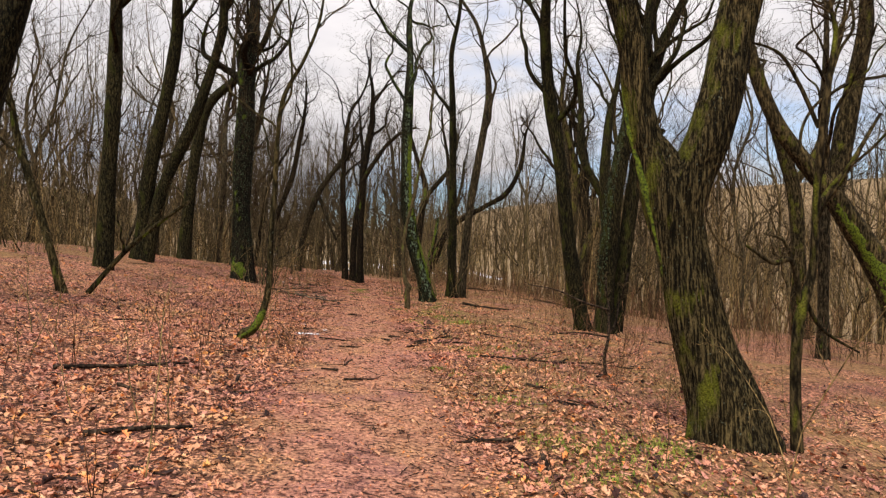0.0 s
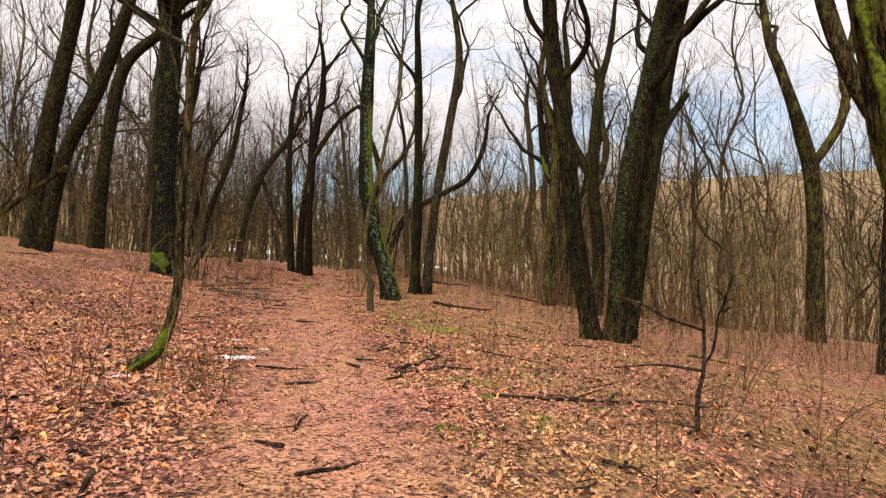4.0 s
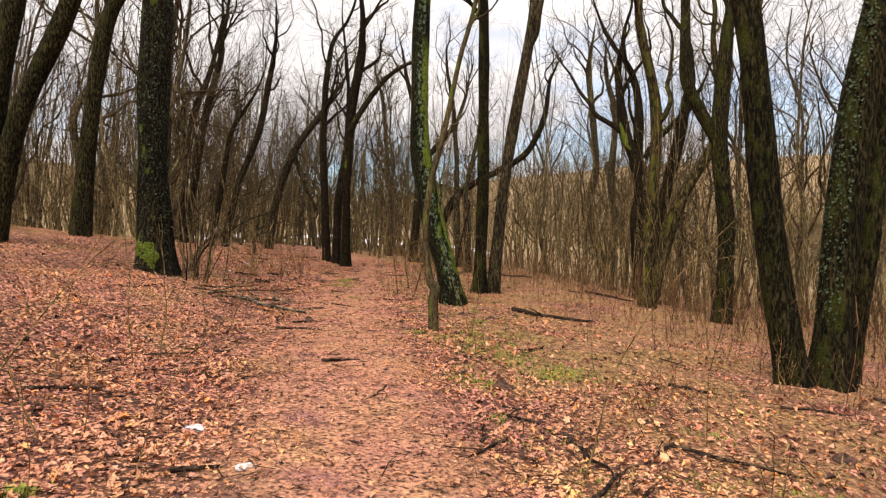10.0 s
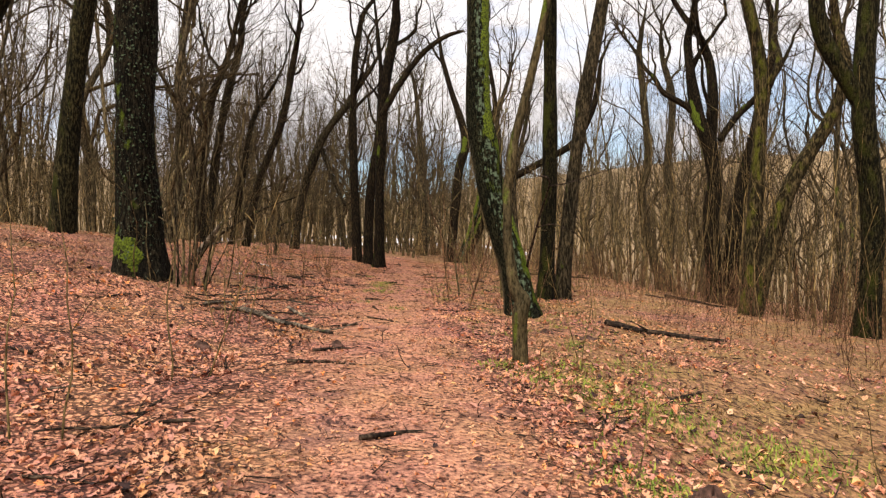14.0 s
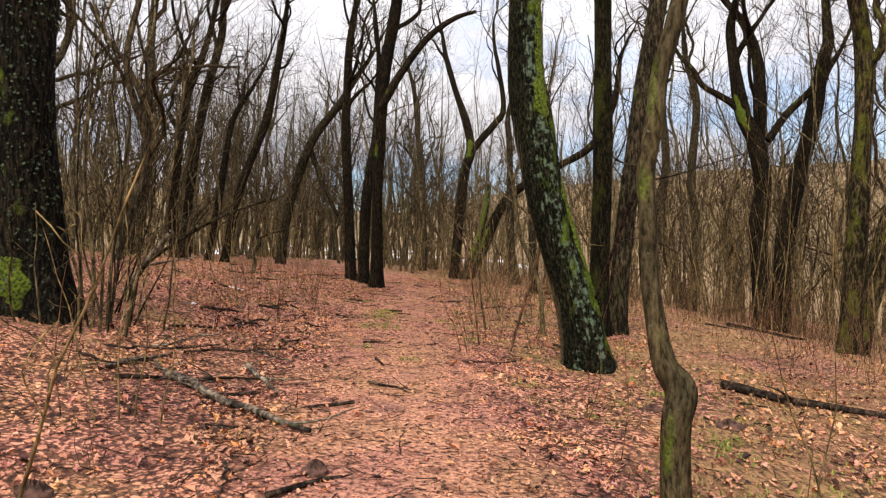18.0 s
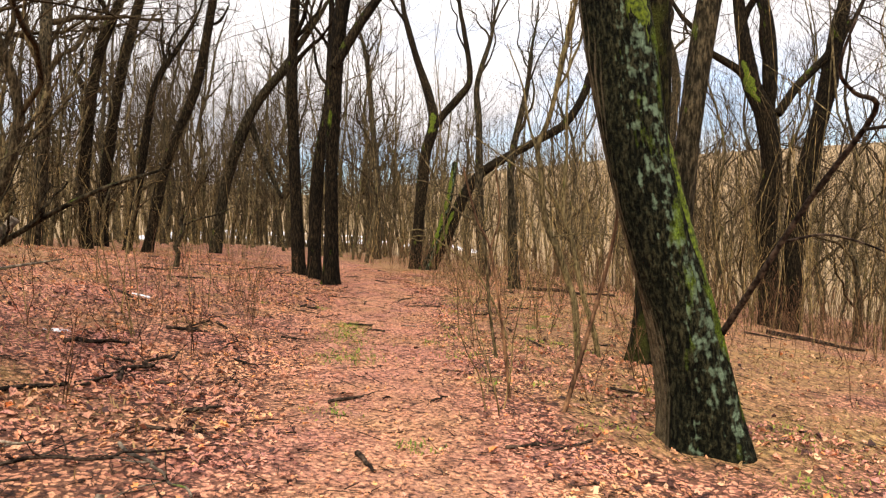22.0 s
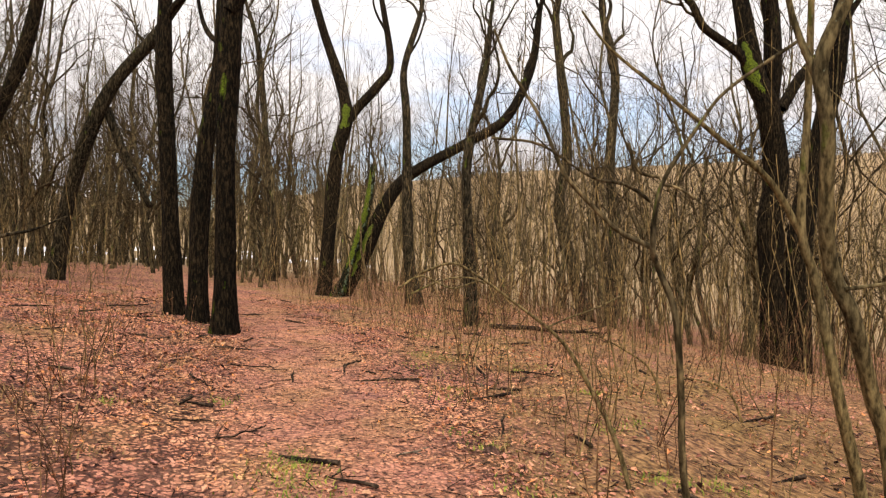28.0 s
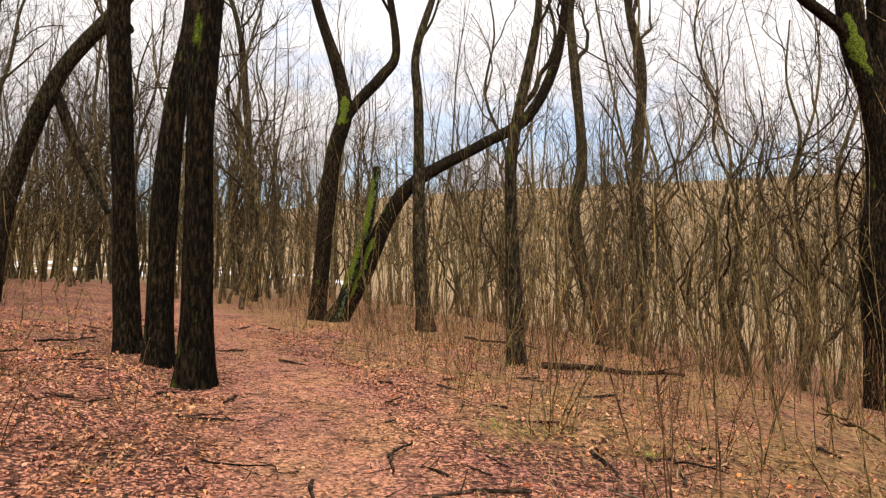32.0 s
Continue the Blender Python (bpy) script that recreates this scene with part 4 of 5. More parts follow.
def back_kind(seed, height, radius, lean, mat, leaders, start):
    """A bare forest tree: a winding trunk, leaders that rise steeply, fine twigs."""
    rng = random.Random(seed)
    root = thing("tree", 0, 0, "bare brown tree in the woods behind", "tree", "trees of the woods")
    rows = [(0, 0, -0.2, radius * 1.25), (0.02 * lean, 0, 0.35, radius)]
    for q in range(1, 7):
        t = q / 6
        rows.append((lean * t ** 1.5 + rng.gauss(0, 0.24), rng.gauss(0, 0.24), 0.35 + (height * 0.8 - 0.35) * t, max(0.02, radius * (1 - 0.8 * t))))
    line = smooth_curve(rows, 4)
    g = Geo()
    g.tube(line[:, :3], line[:, 3], 7)
    part("trunk", g, mat, root)
    c = Geo()
    for q in range(leaders):
        k = start + (0.97 - start) * (q + rng.random()) / leaders
        i = min(int(k * (len(line) - 1)), len(line) - 2)
        d = line[i + 1, :3] - line[i, :3]
        d /= np.linalg.norm(d)
        spread(rng, c, line[i, :3], side_way(rng, d, rng.uniform(0.35, 0.8)), height * rng.uniform(0.22, 0.36) * (1.15 - 0.5 * k), line[i, 3] * rng.uniform(0.5, 0.75), 2)
    part("crown", c, TWIG, root)
    LINES[root] = []
    return root


BACK = [back_kind(101, 17, 0.165, 1.6, BARK_MID, 8, 0.25), back_kind(102, 18, 0.19, 0.7, BARK_FAR, 8, 0.3), back_kind(103, 15, 0.135, 2.6, BARK_MID, 8, 0.2),
        back_kind(104, 14, 0.105, -0.9, BARK_FAR, 8, 0.2), back_kind(105, 19, 0.21, 1.0, BARK_MID, 9, 0.3), back_kind(106, 11, 0.07, 0.7, BARK_FAR, 7, 0.15),
        back_kind(107, 9, 0.05, -0.5, BARK_OLIVE, 7, 0.15), back_kind(108, 13, 0.088, 1.4, BARK_MID, 8, 0.2), back_kind(109, 16, 0.125, -1.7, BARK_MID, 8, 0.25),
        back_kind(110, 10, 0.058, 1.0, BARK_FAR, 7, 0.12), back_kind(111, 16, 0.10, 0.8, BARK_FAR, 8, 0.28), back_kind(112, 15, 0.085, -0.7, BARK_FAR, 8, 0.25), back_kind(113, 17, 0.12, 1.3, BARK_MID, 8, 0.3)]
KEEP = [tuple(o.location[:2]) for o in LINES if o not in BACK]


def clear_of(x, y, gap):
    return all((x - a) ** 2 + (y - b) ** 2 > gap * gap for a, b in KEEP)


def scatter_back():
    """Trees in stretches of the woods: how many, how far along, how far from the path, which kinds."""
    rng = random.Random(5)
    used = [False] * len(BACK)
    slender, stout, young = (3, 5, 7, 10, 11, 12), (0, 1, 2, 4, 8, 12), (5, 7, 9, 11)
    for count, y0, y1, o0, o1, kinds in ((8, 27, 38, -13, -6, young), (9, 13, 34, -26, -11, stout + slender), (22, 54, 92, -13, -1, stout + slender), (32, 38, 64, -30, -5.5, stout + slender), (14, 44, 72, 8, 27, slender), (24, 50, 82, -40, -3, stout + slender),
                                         (50, 50, 85, 1.5, 30, slender), (36, 50, 85, 25, 55, slender), (30, 30, 52, 13, 34, slender), (22, 12, 34, 15, 30, slender), (16, 60, 90, -6, 8, stout + slender), (12, -28, 8, -22, -8, stout + slender), (12, -28, 8, 7, 24, stout + slender), (6, -32, -12, -7, 7, stout + slender)):
        made = 0
        while made < count:
            y = rng.uniform(y0, y1)
            x = float(trail(max(-10, min(y, 60)))) + rng.uniform(o0, o1)
            if not clear_of(x, y, 1.1):
                continue
            k = rng.choice(kinds)
            turn = rng.uniform(-55, 55) if o1 < 0 else rng.uniform(0, 360)
            size = rng.uniform(0.82, 1.12)
            m = pose(x, y, float(gz(x, y)), rng.gauss(0, 2), rng.gauss(0, 2), turn)
            if used[k]:
                c = copy_thing(BACK[k], m)
            else:
                c = BACK[k]
                c.matrix_basis = m
                used[k] = True
            c.scale = (size, size, size)
            KEEP.append((x, y))
            made += 1
    for k, ok in enumerate(used):
        if not ok:
            BACK[k].matrix_basis = pose(-30 - 2 * k, 70, float(gz(-30 - 2 * k, 70)))


scatter_back()


def slim(rng, g, x, y, h, r, shoots, sides, wind=0.1, low=0.25, steep=1.2):
    """One slim bare stem with shoots, into a shared mesh."""
    z = float(gz(x, y))
    a, b = rng.gauss(0, 0.09) * h, rng.gauss(0, 0.09) * h
    base = np.array([x, y, z - 0.15])
    pts = [base]
    for t in (0.25, 0.5, 0.75, 1.0):
        pts.append(base + np.array([a * t + rng.gauss(0, wind), b * t + rng.gauss(0, wind), h * t]))
    pts = np.array(pts)
    g.tube(pts, (r, r * 0.85, r * 0.65, r * 0.4, 0.006), sides, cap=False)
    for _ in range(shoots):
        t = rng.uniform(low, 0.97) * 4
        i = min(int(t), 3)
        p = pts[i] + (pts[i + 1] - pts[i]) * (t - i)
        q, _ = wander(rng, p, (rng.gauss(0, 1), rng.gauss(0, 1), steep), h * rng.uniform(0.14, 0.34), 2, 0.2, 0.1)
        ra = r * (1 - 0.2 * t) * 0.5
        g.tube(q, (ra, ra * 0.7, 0.004), 3, cap=False)


def far_woods():
    """Woods behind the nearer trees and on the far hill, in one mesh each."""
    rng = random.Random(11)
    g = Geo()
    n = 0
    while n < 900:
        y = rng.uniform(34, 125)
        x = rng.uniform(-1, 1) * (10 + 0.8 * y)
        off = x - float(trail(min(y, 60)))
        if abs(off) < (9 if y < 50 else 2.5 if y < 70 else 0):
            continue
        if off > 3 and rng.random() < 0.45:
            continue
        slim(rng, g, x, y, rng.uniform(6, 17), rng.uniform(0.025, 0.085), 12, 4, 0.24, 0.2, 1.9)
        n += 1
    for _ in range(190):
        y = rng.uniform(52, 112)
        x = -3.7 - (y - 27.4) * math.tan(radians(rng.uniform(-6, 24))) + rng.gauss(0, 1)
        slim(rng, g, x, y, rng.uniform(7, 17), rng.uniform(0.03, 0.10), 12, 4, 0.3, 0.2)
    for _ in range(190):
        y = rng.uniform(16, 48)
        slim(rng, g, float(trail(y)) - rng.uniform(8.5, 28), y, rng.uniform(4, 13), rng.uniform(0.02, 0.055), 12, 4, 0.28, 0.15)
    for _ in range(160):
        a, d = rng.uniform(0, 6.283), rng.uniform(22, 60)
        x, y = d * math.cos(a), 2 + d * math.sin(a)
        if y < 16 and abs(x) > 4:
            slim(rng, g, x, y, rng.uniform(7, 15), rng.uniform(0.04, 0.1), 9, 4, 0.28, 0.2)
    for _ in range(190):
        y = rng.uniform(44, 84)
        slim(rng, g, float(trail(min(y, 60))) + rng.uniform(5, 46), y, rng.uniform(5, 11), rng.uniform(0.02, 0.06), 9, 4, 0.2, 0.25, 2.4)
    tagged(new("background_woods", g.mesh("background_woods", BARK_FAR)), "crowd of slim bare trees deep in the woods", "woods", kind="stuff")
    g = Geo()
    for _ in range(2300):
        az, d = radians(rng.uniform(-45, 62)), rng.uniform(165, 400)
        x, y = -2 + d * math.sin(az), 15 + d * math.cos(az)
        slim(rng, g, x, y, rng.uniform(8, 13), rng.uniform(0.10, 0.2), 4, 3, 0.4)
    for _ in range(420):
        az, d = radians(rng.uniform(0, 62)), rng.uniform(320, 410)
        x, y = -2 + d * math.sin(az), 15 + d * math.cos(az)
        slim(rng, g, x, y, rng.uniform(2, 8), rng.uniform(0.10, 0.17), 8, 3, 0.6)
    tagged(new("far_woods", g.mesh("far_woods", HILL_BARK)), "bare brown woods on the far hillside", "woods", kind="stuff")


far_woods()


def thicket():
    """Fine stems between the trees, too many to count."""
    rng = random.Random(17)
    g = Geo()
    n = 0
    while n < 1800:
        y = rng.uniform(16, 62)
        x = float(trail(y)) + rng.uniform(-1, 1) * (10 + 0.55 * y)
        off = x - float(trail(y))
        lo, hi = (-8.5, 7.5) if y < 30 else (-6.5, 3.2) if y < 40 else (-2.6, 2.2)
        if lo < off < hi:
            continue
        slim(rng, g, x, y, rng.uniform(1.6, 6.5) if off > 0 else rng.uniform(1.0, 3.6), rng.uniform(0.004, 0.018), 5, 3, 0.10, 0.15, 2.6)
        n += 1
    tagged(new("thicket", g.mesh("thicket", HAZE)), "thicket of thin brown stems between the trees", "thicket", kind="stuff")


thicket()


def brush():
    """Low dry twigs along the woods' edge on the slope."""
    rng = random.Random(19)
    g = Geo()
    for _ in range(2700):
        y = rng.uniform(14, 54)
        off = rng.gauss(10, 3.2) if y < 34 else rng.gauss(6.5, 3.5)
        if off < (4.5 if y < 30 else 1.8):
            continue
        slim(rng, g, float(trail(y)) + off, y, rng.uniform(0.4, 1.5), rng.uniform(0.003, 0.007), 4, 3, 0.05, 0.1, 2.2)
    tagged(new("dry_brush", g.mesh("dry_brush", SHOOT)), "low reddish-brown dry brush along the woods' edge", "brush", kind="stuff")


brush()


# ---- shrubs and shoots ----
def shrub(name, x, y, stems, height, spread_out, mat, label, seed, group="", side=5):
    rng = random.Random(seed)
    root = thing(name, x, y, label, "shrub", group)
    for _ in range(stems):
        a = rng.uniform(0, 6.283)
        r0 = rng.uniform(0, 0.12 * height)
        h = height * rng.uniform(0.55, 1.05)
        pts, _ = wander(rng, (r0 * math.cos(a), r0 * math.sin(a), -0.05), (spread_out * math.cos(a), spread_out * math.sin(a), 1), h, 7, 0.12, 0.03)
        r = rng.uniform(0.0025, 0.0042) * height ** 0.9 + 0.0015
        g = Geo()
        g.tube(pts, np.linspace(r, 0.002, len(pts)), 5, cap=False)
        twigs_along(rng, g, pts, r * 0.9, max(2, side - 1), h * 0.3, 1, 3, 0.25)
        part("stem", g, mat, root)
    return root


# brush beside the ivy-clad trunk
tree(-5.95, 22.55, [[(0, 0, 0.024), (0.03, 0.7, 0.021), (-0.05, 1.6, 0.018), (0.05, 2.6, 0.014)], [(0.16, 0, 0.021), (0.22, 0.6, 0.018), (0.30, 1.3, 0.016), (0.42, 2.2, 0.013)], [(-0.14, 0, 0.020), (-0.10, 0.8, 0.018), (-0.2, 1.7, 0.014)],
                    [(0.34, 0, 0.018), (0.48, 0.5, 0.016), (0.72, 1.1, 0.013), (0.9, 1.8, 0.010)], [(0.08, 0, 0.017), (0.14, 0.9, 0.014), (0.02, 1.9, 0.011)]], 3.4, 0.7, 12, BARK_FAR, "clump of thin brown stems with fine side twigs", 54, twig=5, flare=1.15)
for q, (sx, sy, n, h) in enumerate(((-6.0, 22.6, 6, 4.2), (-5.75, 22.8, 5, 3.8), (-6.0, 23.1, 6, 3.4), (-6.3, 22.35, 5, 3.4), (-6.3, 23.5, 6, 3.2), (-6.6, 24.4, 5, 1.8))):
    shrub("bush", sx, sy, n // 2 + 1, h, 0.34, BARK_FAR if q % 2 else BARK_GREY, "bare many-stemmed bush beside the ivy-clad trunk", 300 + q, "bushes by the trunk", 5)
for q, (sx, sy, n, h) in enumerate(((-1.75, 27.3, 3, 1.4), (-1.2, 28.9, 4, 1.6), (-0.5, 29.8, 4, 1.6), (-1.4, 30.6, 5, 2.0), (0.6, 31.2, 4, 1.8), (-1.9, 24.2, 4, 1.5), (-0.2, 25.2, 5, 1.6), (1.6, 30.0, 3, 1.6), (-0.9, 33.5, 7, 2.4))):
    shrub("bush", sx, sy, n, h, 0.4, HAZE if q % 3 else SHOOT, "sparse bush of thin dry brown twigs", 340 + q, "bushes along the path", 5)
for q, (sx, sy, n, h) in enumerate(((1.9, 9.2, 6, 0.9), (2.6, 9.9, 7, 1.0), (3.2, 8.8, 6, 0.8), (2.9, 11.2, 6, 0.9), (3.9, 10.2, 6, 1.1), (4.3, 12.5, 7, 1.0), (3.0, 16.2, 6, 0.7), (4.7, 16.2, 6, 0.8))):
    shrub("bush", sx, sy, n, h, 0.6, SHOOT if q % 2 else HAZE, "low tangle of bare brambly twigs in the grass", 360 + q, "low tangles in the grass", 5)
shrub("bush", -2.05, 9.7, 9, 0.75, 0.5, SHOOT, "low tangle of dry reddish twigs beside the path", 310)
shrub("bush", -2.35, 10.0, 7, 0.6, 0.5, SHOOT, "low tangle of dry reddish twigs beside the path", 311)

SHOOTS = [shrub("shoot", 0, 0, n, h, s, m, lab, 320 + q, "young shoots", w) for q, (n, h, s, m, lab, w) in enumerate((
    (1, 1.3, 0.1, SHOOT, "single thin reddish shoot standing in the leaves", 4), (2, 1.0, 0.25, SHOOT, "pair of thin reddish shoots in the leaves", 3),
    (3, 1.1, 0.3, SHOOT, "tuft of thin reddish shoots in the leaves", 3), (1, 0.8, 0.3, HAZE, "short leaning brown shoot in the leaves", 3),
    (2, 1.6, 0.2, HAZE, "two tall thin brown shoots", 4), (4, 0.7, 0.4, SHOOT, "low spray of dry reddish twigs", 3), (1, 2.0, 0.1, HAZE, "tall thin brown shoot with side twigs", 6)))]


def scatter_shoots():
    rng = random.Random(23)
    used = set()
    made = 0
    while made < 290:
        y = rng.uniform(1.5, 44) if made > 50 else rng.uniform(2.5, 13)
        off = (rng.choice((-1, 1, 1)) if made > 50 else -1) * (1.25 + rng.expovariate(0.45))
        if y < 24 and off > 0 and rng.random() < 0.45:
            continue
        x = float(trail(y)) + off
        if abs(off) > 9 or not clear_of(x, y, 0.5):
            continue
        cam_x = float(np.interp(y, (0, 27.4, 30), (0, -3.7, -3.7)))
        if abs(x - cam_x) < 1.0 and y < 30:
            continue
        if 70 < made < 130:
            y, x = rng.uniform(24.5, 34), rng.uniform(-7.6, -4.6)
        k = rng.randrange(len(SHOOTS))
        m = pose(x, y, float(gz(x, y)), rng.gauss(0, 5), rng.gauss(0, 5), rng.uniform(0, 360))
        c = copy_thing(SHOOTS[k], m) if k in used else SHOOTS[k]
        c.matrix_basis = m
        s = rng.uniform(0.6, 1.15)
        c.scale = (s, s, s)
        used.add(k)
        made += 1


scatter_shoots()


# ---- fallen wood ----
def lying(name, x0, y0, x1, y1, r, mat, label, seed, side=2, crook=0.05, lift=0.0):
    """A branch on the ground from one end to the other."""
    rng = random.Random(seed)
    root = thing(name, x0, y0, label, "branch", "fallen wood")
    z0 = float(root.location[2])
    n = 9
    ln = math.hypot(x1 - x0, y1 - y0)
    pts = []
    for i in range(n):
        t = i / (n - 1)
        ox, oy = rng.gauss(0, crook * ln * 0.4), rng.gauss(0, crook * ln * 0.4)
        x, y = x0 + (x1 - x0) * t + ox, y0 + (y1 - y0) * t + oy
        pts.append((x - x0, y - y0, float(gz(x, y)) - z0 + r * 0.75 + lift * t + 0.01))
    line = smooth_curve([(*p, r * (1 - 0.55 * i / (n - 1))) for i, p in enumerate(pts)], 3)
    g = Geo()
    g.tube(line[:, :3], line[:, 3], 8 if r > 0.03 else 5)
    g.f.append(list(range(8 if r > 0.03 else 5))[::-1])
    part("wood", g, mat, root)
    for _ in range(side):
        i = rng.randrange(6, len(line) - 2)
        q, _ = wander(rng, line[i, :3], (rng.gauss(0, 1), rng.gauss(0, 1), rng.uniform(0.05, 0.5)), ln * rng.uniform(0.15, 0.35), 4, 0.2, -0.03)
        g = Geo()
        g.tube(q, np.linspace(line[i, 3] * 0.5, 0.003, len(q)), 4, cap=False)
        part("side_twig", g, mat, root)
    return root


lying("log", -4.62, 21.3, -3.12, 20.0, 0.042, DEAD, "weathered grey branch lying beside the path", 401, 1, 0.008)
lying("log", -5.12, 21.25, -4.98, 22.3, 0.03, DEAD, "short lichen-grey branch on the leaves", 402, 1, 0.02)
lying("log", 0.70, 22.6, 2.1, 21.6, 0.05, STICK, "dark rotten log lying in the leaves", 403, 2, 0.02)
lying("log", -2.7, 5.1, -2.0, 5.42, 0.028, STICK, "dark stick lying on the leaves", 404, 1, 0.03)
lying("log", -4.25, 7.3, -3.05, 8.35, 0.03, STICK, "dark stick lying on the leaves", 405, 3, 0.04)
lying("log", 0.55, 10.5, 3.35, 11.25, 0.02, STICK, "long dark branch lying in the grass", 406, 6, 0.03)
lying("log", -0.57, 11.2, 0.35, 12.75, 0.016, STICK, "crooked dark stick at the path's edge", 407, 3, 0.06)
lying("log", -0.47, 11.75, 0.17, 13.0, 0.028, STICK, "crooked dark stick with grey bark at the path's edge", 408, 2, 0.06)
lying("log", -0.01, 13.85, 0.17, 13.0, 0.02, STICK, "crooked dark stick at the path's edge", 409, 1, 0.05)
lying("log", -4.2, 22.1, -3.6, 21.1, 0.03, DEAD, "forked twiggy branch in a heap of sticks", 410, 5, 0.04)
lying("log", -4.9, 20.9, -3.9, 21.6, 0.022, STICK, "thin branch in a heap of sticks", 411, 5, 0.05)
for q, (a, c, d, e, lift) in enumerate(((-5.6, 22.0, -4.3, 21.7, 0.25), (-5.3, 22.5, -4.4, 22.0, 0.3), (-4.9, 22.4, -3.9, 22.6, 0.1), (-5.0, 21.9, -4.1, 20.7, 0.05), (-5.5, 21.5, -4.7, 20.8, 0.15), (-4.4, 22.9, -3.7, 22.0, 0.1))):
    lying("branch", a, c, d, e, 0.014, DEAD if q % 2 else STICK, "dry twiggy branch in a heap of sticks", 450 + q, 5, 0.05, lift)
for q, (a, c, d, e, r) in enumerate(((-5.13, 26.6, -5.08, 27.85, 0.022), (-5.05, 24.33, -4.8, 25.41, 0.035), (-5.77, 25.16, -5.3, 25.5, 0.04), (-4.25, 23.69, -4.0, 23.81, 0.03), (-4.6, 26.09, -4.5, 26.58, 0.018), (-4.35, 25.66, -4.07, 25.33, 0.022),
                                     (-3.93, 29.29, -3.59, 29.5, 0.015), (-5.06, 24.03, -5.0, 24.42, 0.025), (-7.98, 32.94, -7.3, 33.8, 0.03), (-4.1, 32.58, -3.39, 32.12, 0.014), (-6.66, 38.33, -6.14, 39.44, 0.03), (-6.8, 36.8, -6.45, 36.87, 0.03),
                                     (-2.66, 32.6, -2.41, 32.89, 0.025), (-0.42, 32.49, -0.11, 31.94, 0.025), (-6.03, 36.71, -5.49, 36.56, 0.02), (-2.31, 34.68, -2.1, 34.84, 0.02), (1.23, 43.09, 2.19, 40.59, 0.05))):
    lying("branch", a, c, d, e, r * 0.65, STICK, "dark broken branch lying on the leaves", 470 + q, 4, 0.11, 0.04)
lying("log", 4.2, 31.0, 5.6, 30.2, 0.05, STICK, "dark branch lying on the slope", 412, 2, 0.03)
lying("log", 1.0, 38.0, 3.4, 37.4, 0.06, STICK, "dark fallen branch in the thicket", 413, 3, 0.03)

STICKS = [lying("stick", 0, 0, ln, 0, r, m, "thin dark stick lying on the leaves", 430 + q, s, c) for q, (ln, r, m, s, c) in enumerate((
    (0.5, 0.010, STICK, 1, 0.06), (0.9, 0.014, STICK, 2, 0.06), (0.35, 0.012, STICK, 0, 0.05), (1.3, 0.016, STICK, 3, 0.05), (0.6, 0.009, DEAD, 1, 0.08), (1.6, 0.02, STICK, 3, 0.05), (0.28, 0.02, STICK, 0, 0.04)))]


def scatter_sticks():
    rng = random.Random(31)
    used = set()
    for _ in range(230):
        y = rng.uniform(1.5, 44)
        off = rng.gauss(0, 2.6)
        if abs(off) < 1.0 and (y < 22 or rng.random() < 0.6):
            off *= 2.5
        x = float(trail(y)) + off
        k = rng.randrange(len(STICKS))
        sl_x = (float(gz(x + 0.4, y)) - float(gz(x - 0.4, y))) / 0.8
        sl_y = (float(gz(x, y + 0.4)) - float(gz(x, y - 0.4))) / 0.8
        m = Matrix.Translation((x, y, float(gz(x, y)) + 0.012)) @ Vector((-sl_x, -sl_y, 1)).to_track_quat("Z", "Y").to_matrix().to_4x4() @ pose(0, 0, 0, 0, 0, rng.uniform(0, 360))
        c = copy_thing(STICKS[k], m) if k in used else STICKS[k]
        c.matrix_basis = m
        used.add(k)


scatter_sticks()


# ---- snow, grass, ivy ----
def snow_patch(x, y, w, d, seed, label="small patch of old icy snow on the leaves", h=0.01):
    rng = random.Random(seed)
    ph = [rng.uniform(0, 6.28) for _ in range(3)]
    g = Geo()
    rings, n = 5, 22
    V, Q = [], []
    for k in range(rings + 1):
        t = k / rings
        for j in range(n):
            a = 2 * math.pi * j / n
            rr = t * (1 + 0.28 * math.sin(2 * a + ph[0]) + 0.2 * math.sin(3 * a + ph[1]) + 0.12 * math.sin(7 * a + ph[2]))
            px, py = x + rr * w * math.cos(a) / 2, y + rr * d * math.sin(a) / 2
            V.append((px - x, py - y, float(gz(px, py)) - float(gz(x, y)) + h * (1 - t * t) + (0.006 if k < rings else -0.012)))
    for k in range(rings):
        for j in range(n):
            Q.append((k * n + j, k * n + (j + 1) % n, (k + 1) * n + (j + 1) % n, (k + 1) * n + j)[::-1])
    g.add(V, Q)
    ob = new("snow_patch", g.mesh("snow_patch", SNOW))
    ob.location = (x, y, float(gz(x, y)))
    return tagged(ob, label, "snow", "snow patches")


snow_patch(-2.42, 12.05, 0.42, 0.26, 1, h=0.02)
snow_patch(-2.2, 12.75, 0.10, 0.12, 2)
snow_patch(-2.75, 13.5, 0.12, 0.2, 3)
snow_patch(-3.27, 10.7, 0.26, 0.18, 4)
snow_patch(-6.42, 28.95, 0.36, 0.12, 5, h=0.012)
snow_patch(-6.05, 25.65, 0.3, 0.1, 6, h=0.012)


def far_snow():
    rng = random.Random(8)
    for q in range(24):
        az, d = radians(rng.uniform(-19, 7)), rng.uniform(95, 160)
        snow_patch(-2 + d * math.sin(az), 15 + d * math.cos(az), rng.uniform(3, 9), rng.uniform(5, 14), 50 + q, "broad patch of snow on the open ground beyond the woods", 0.25)


far_snow()


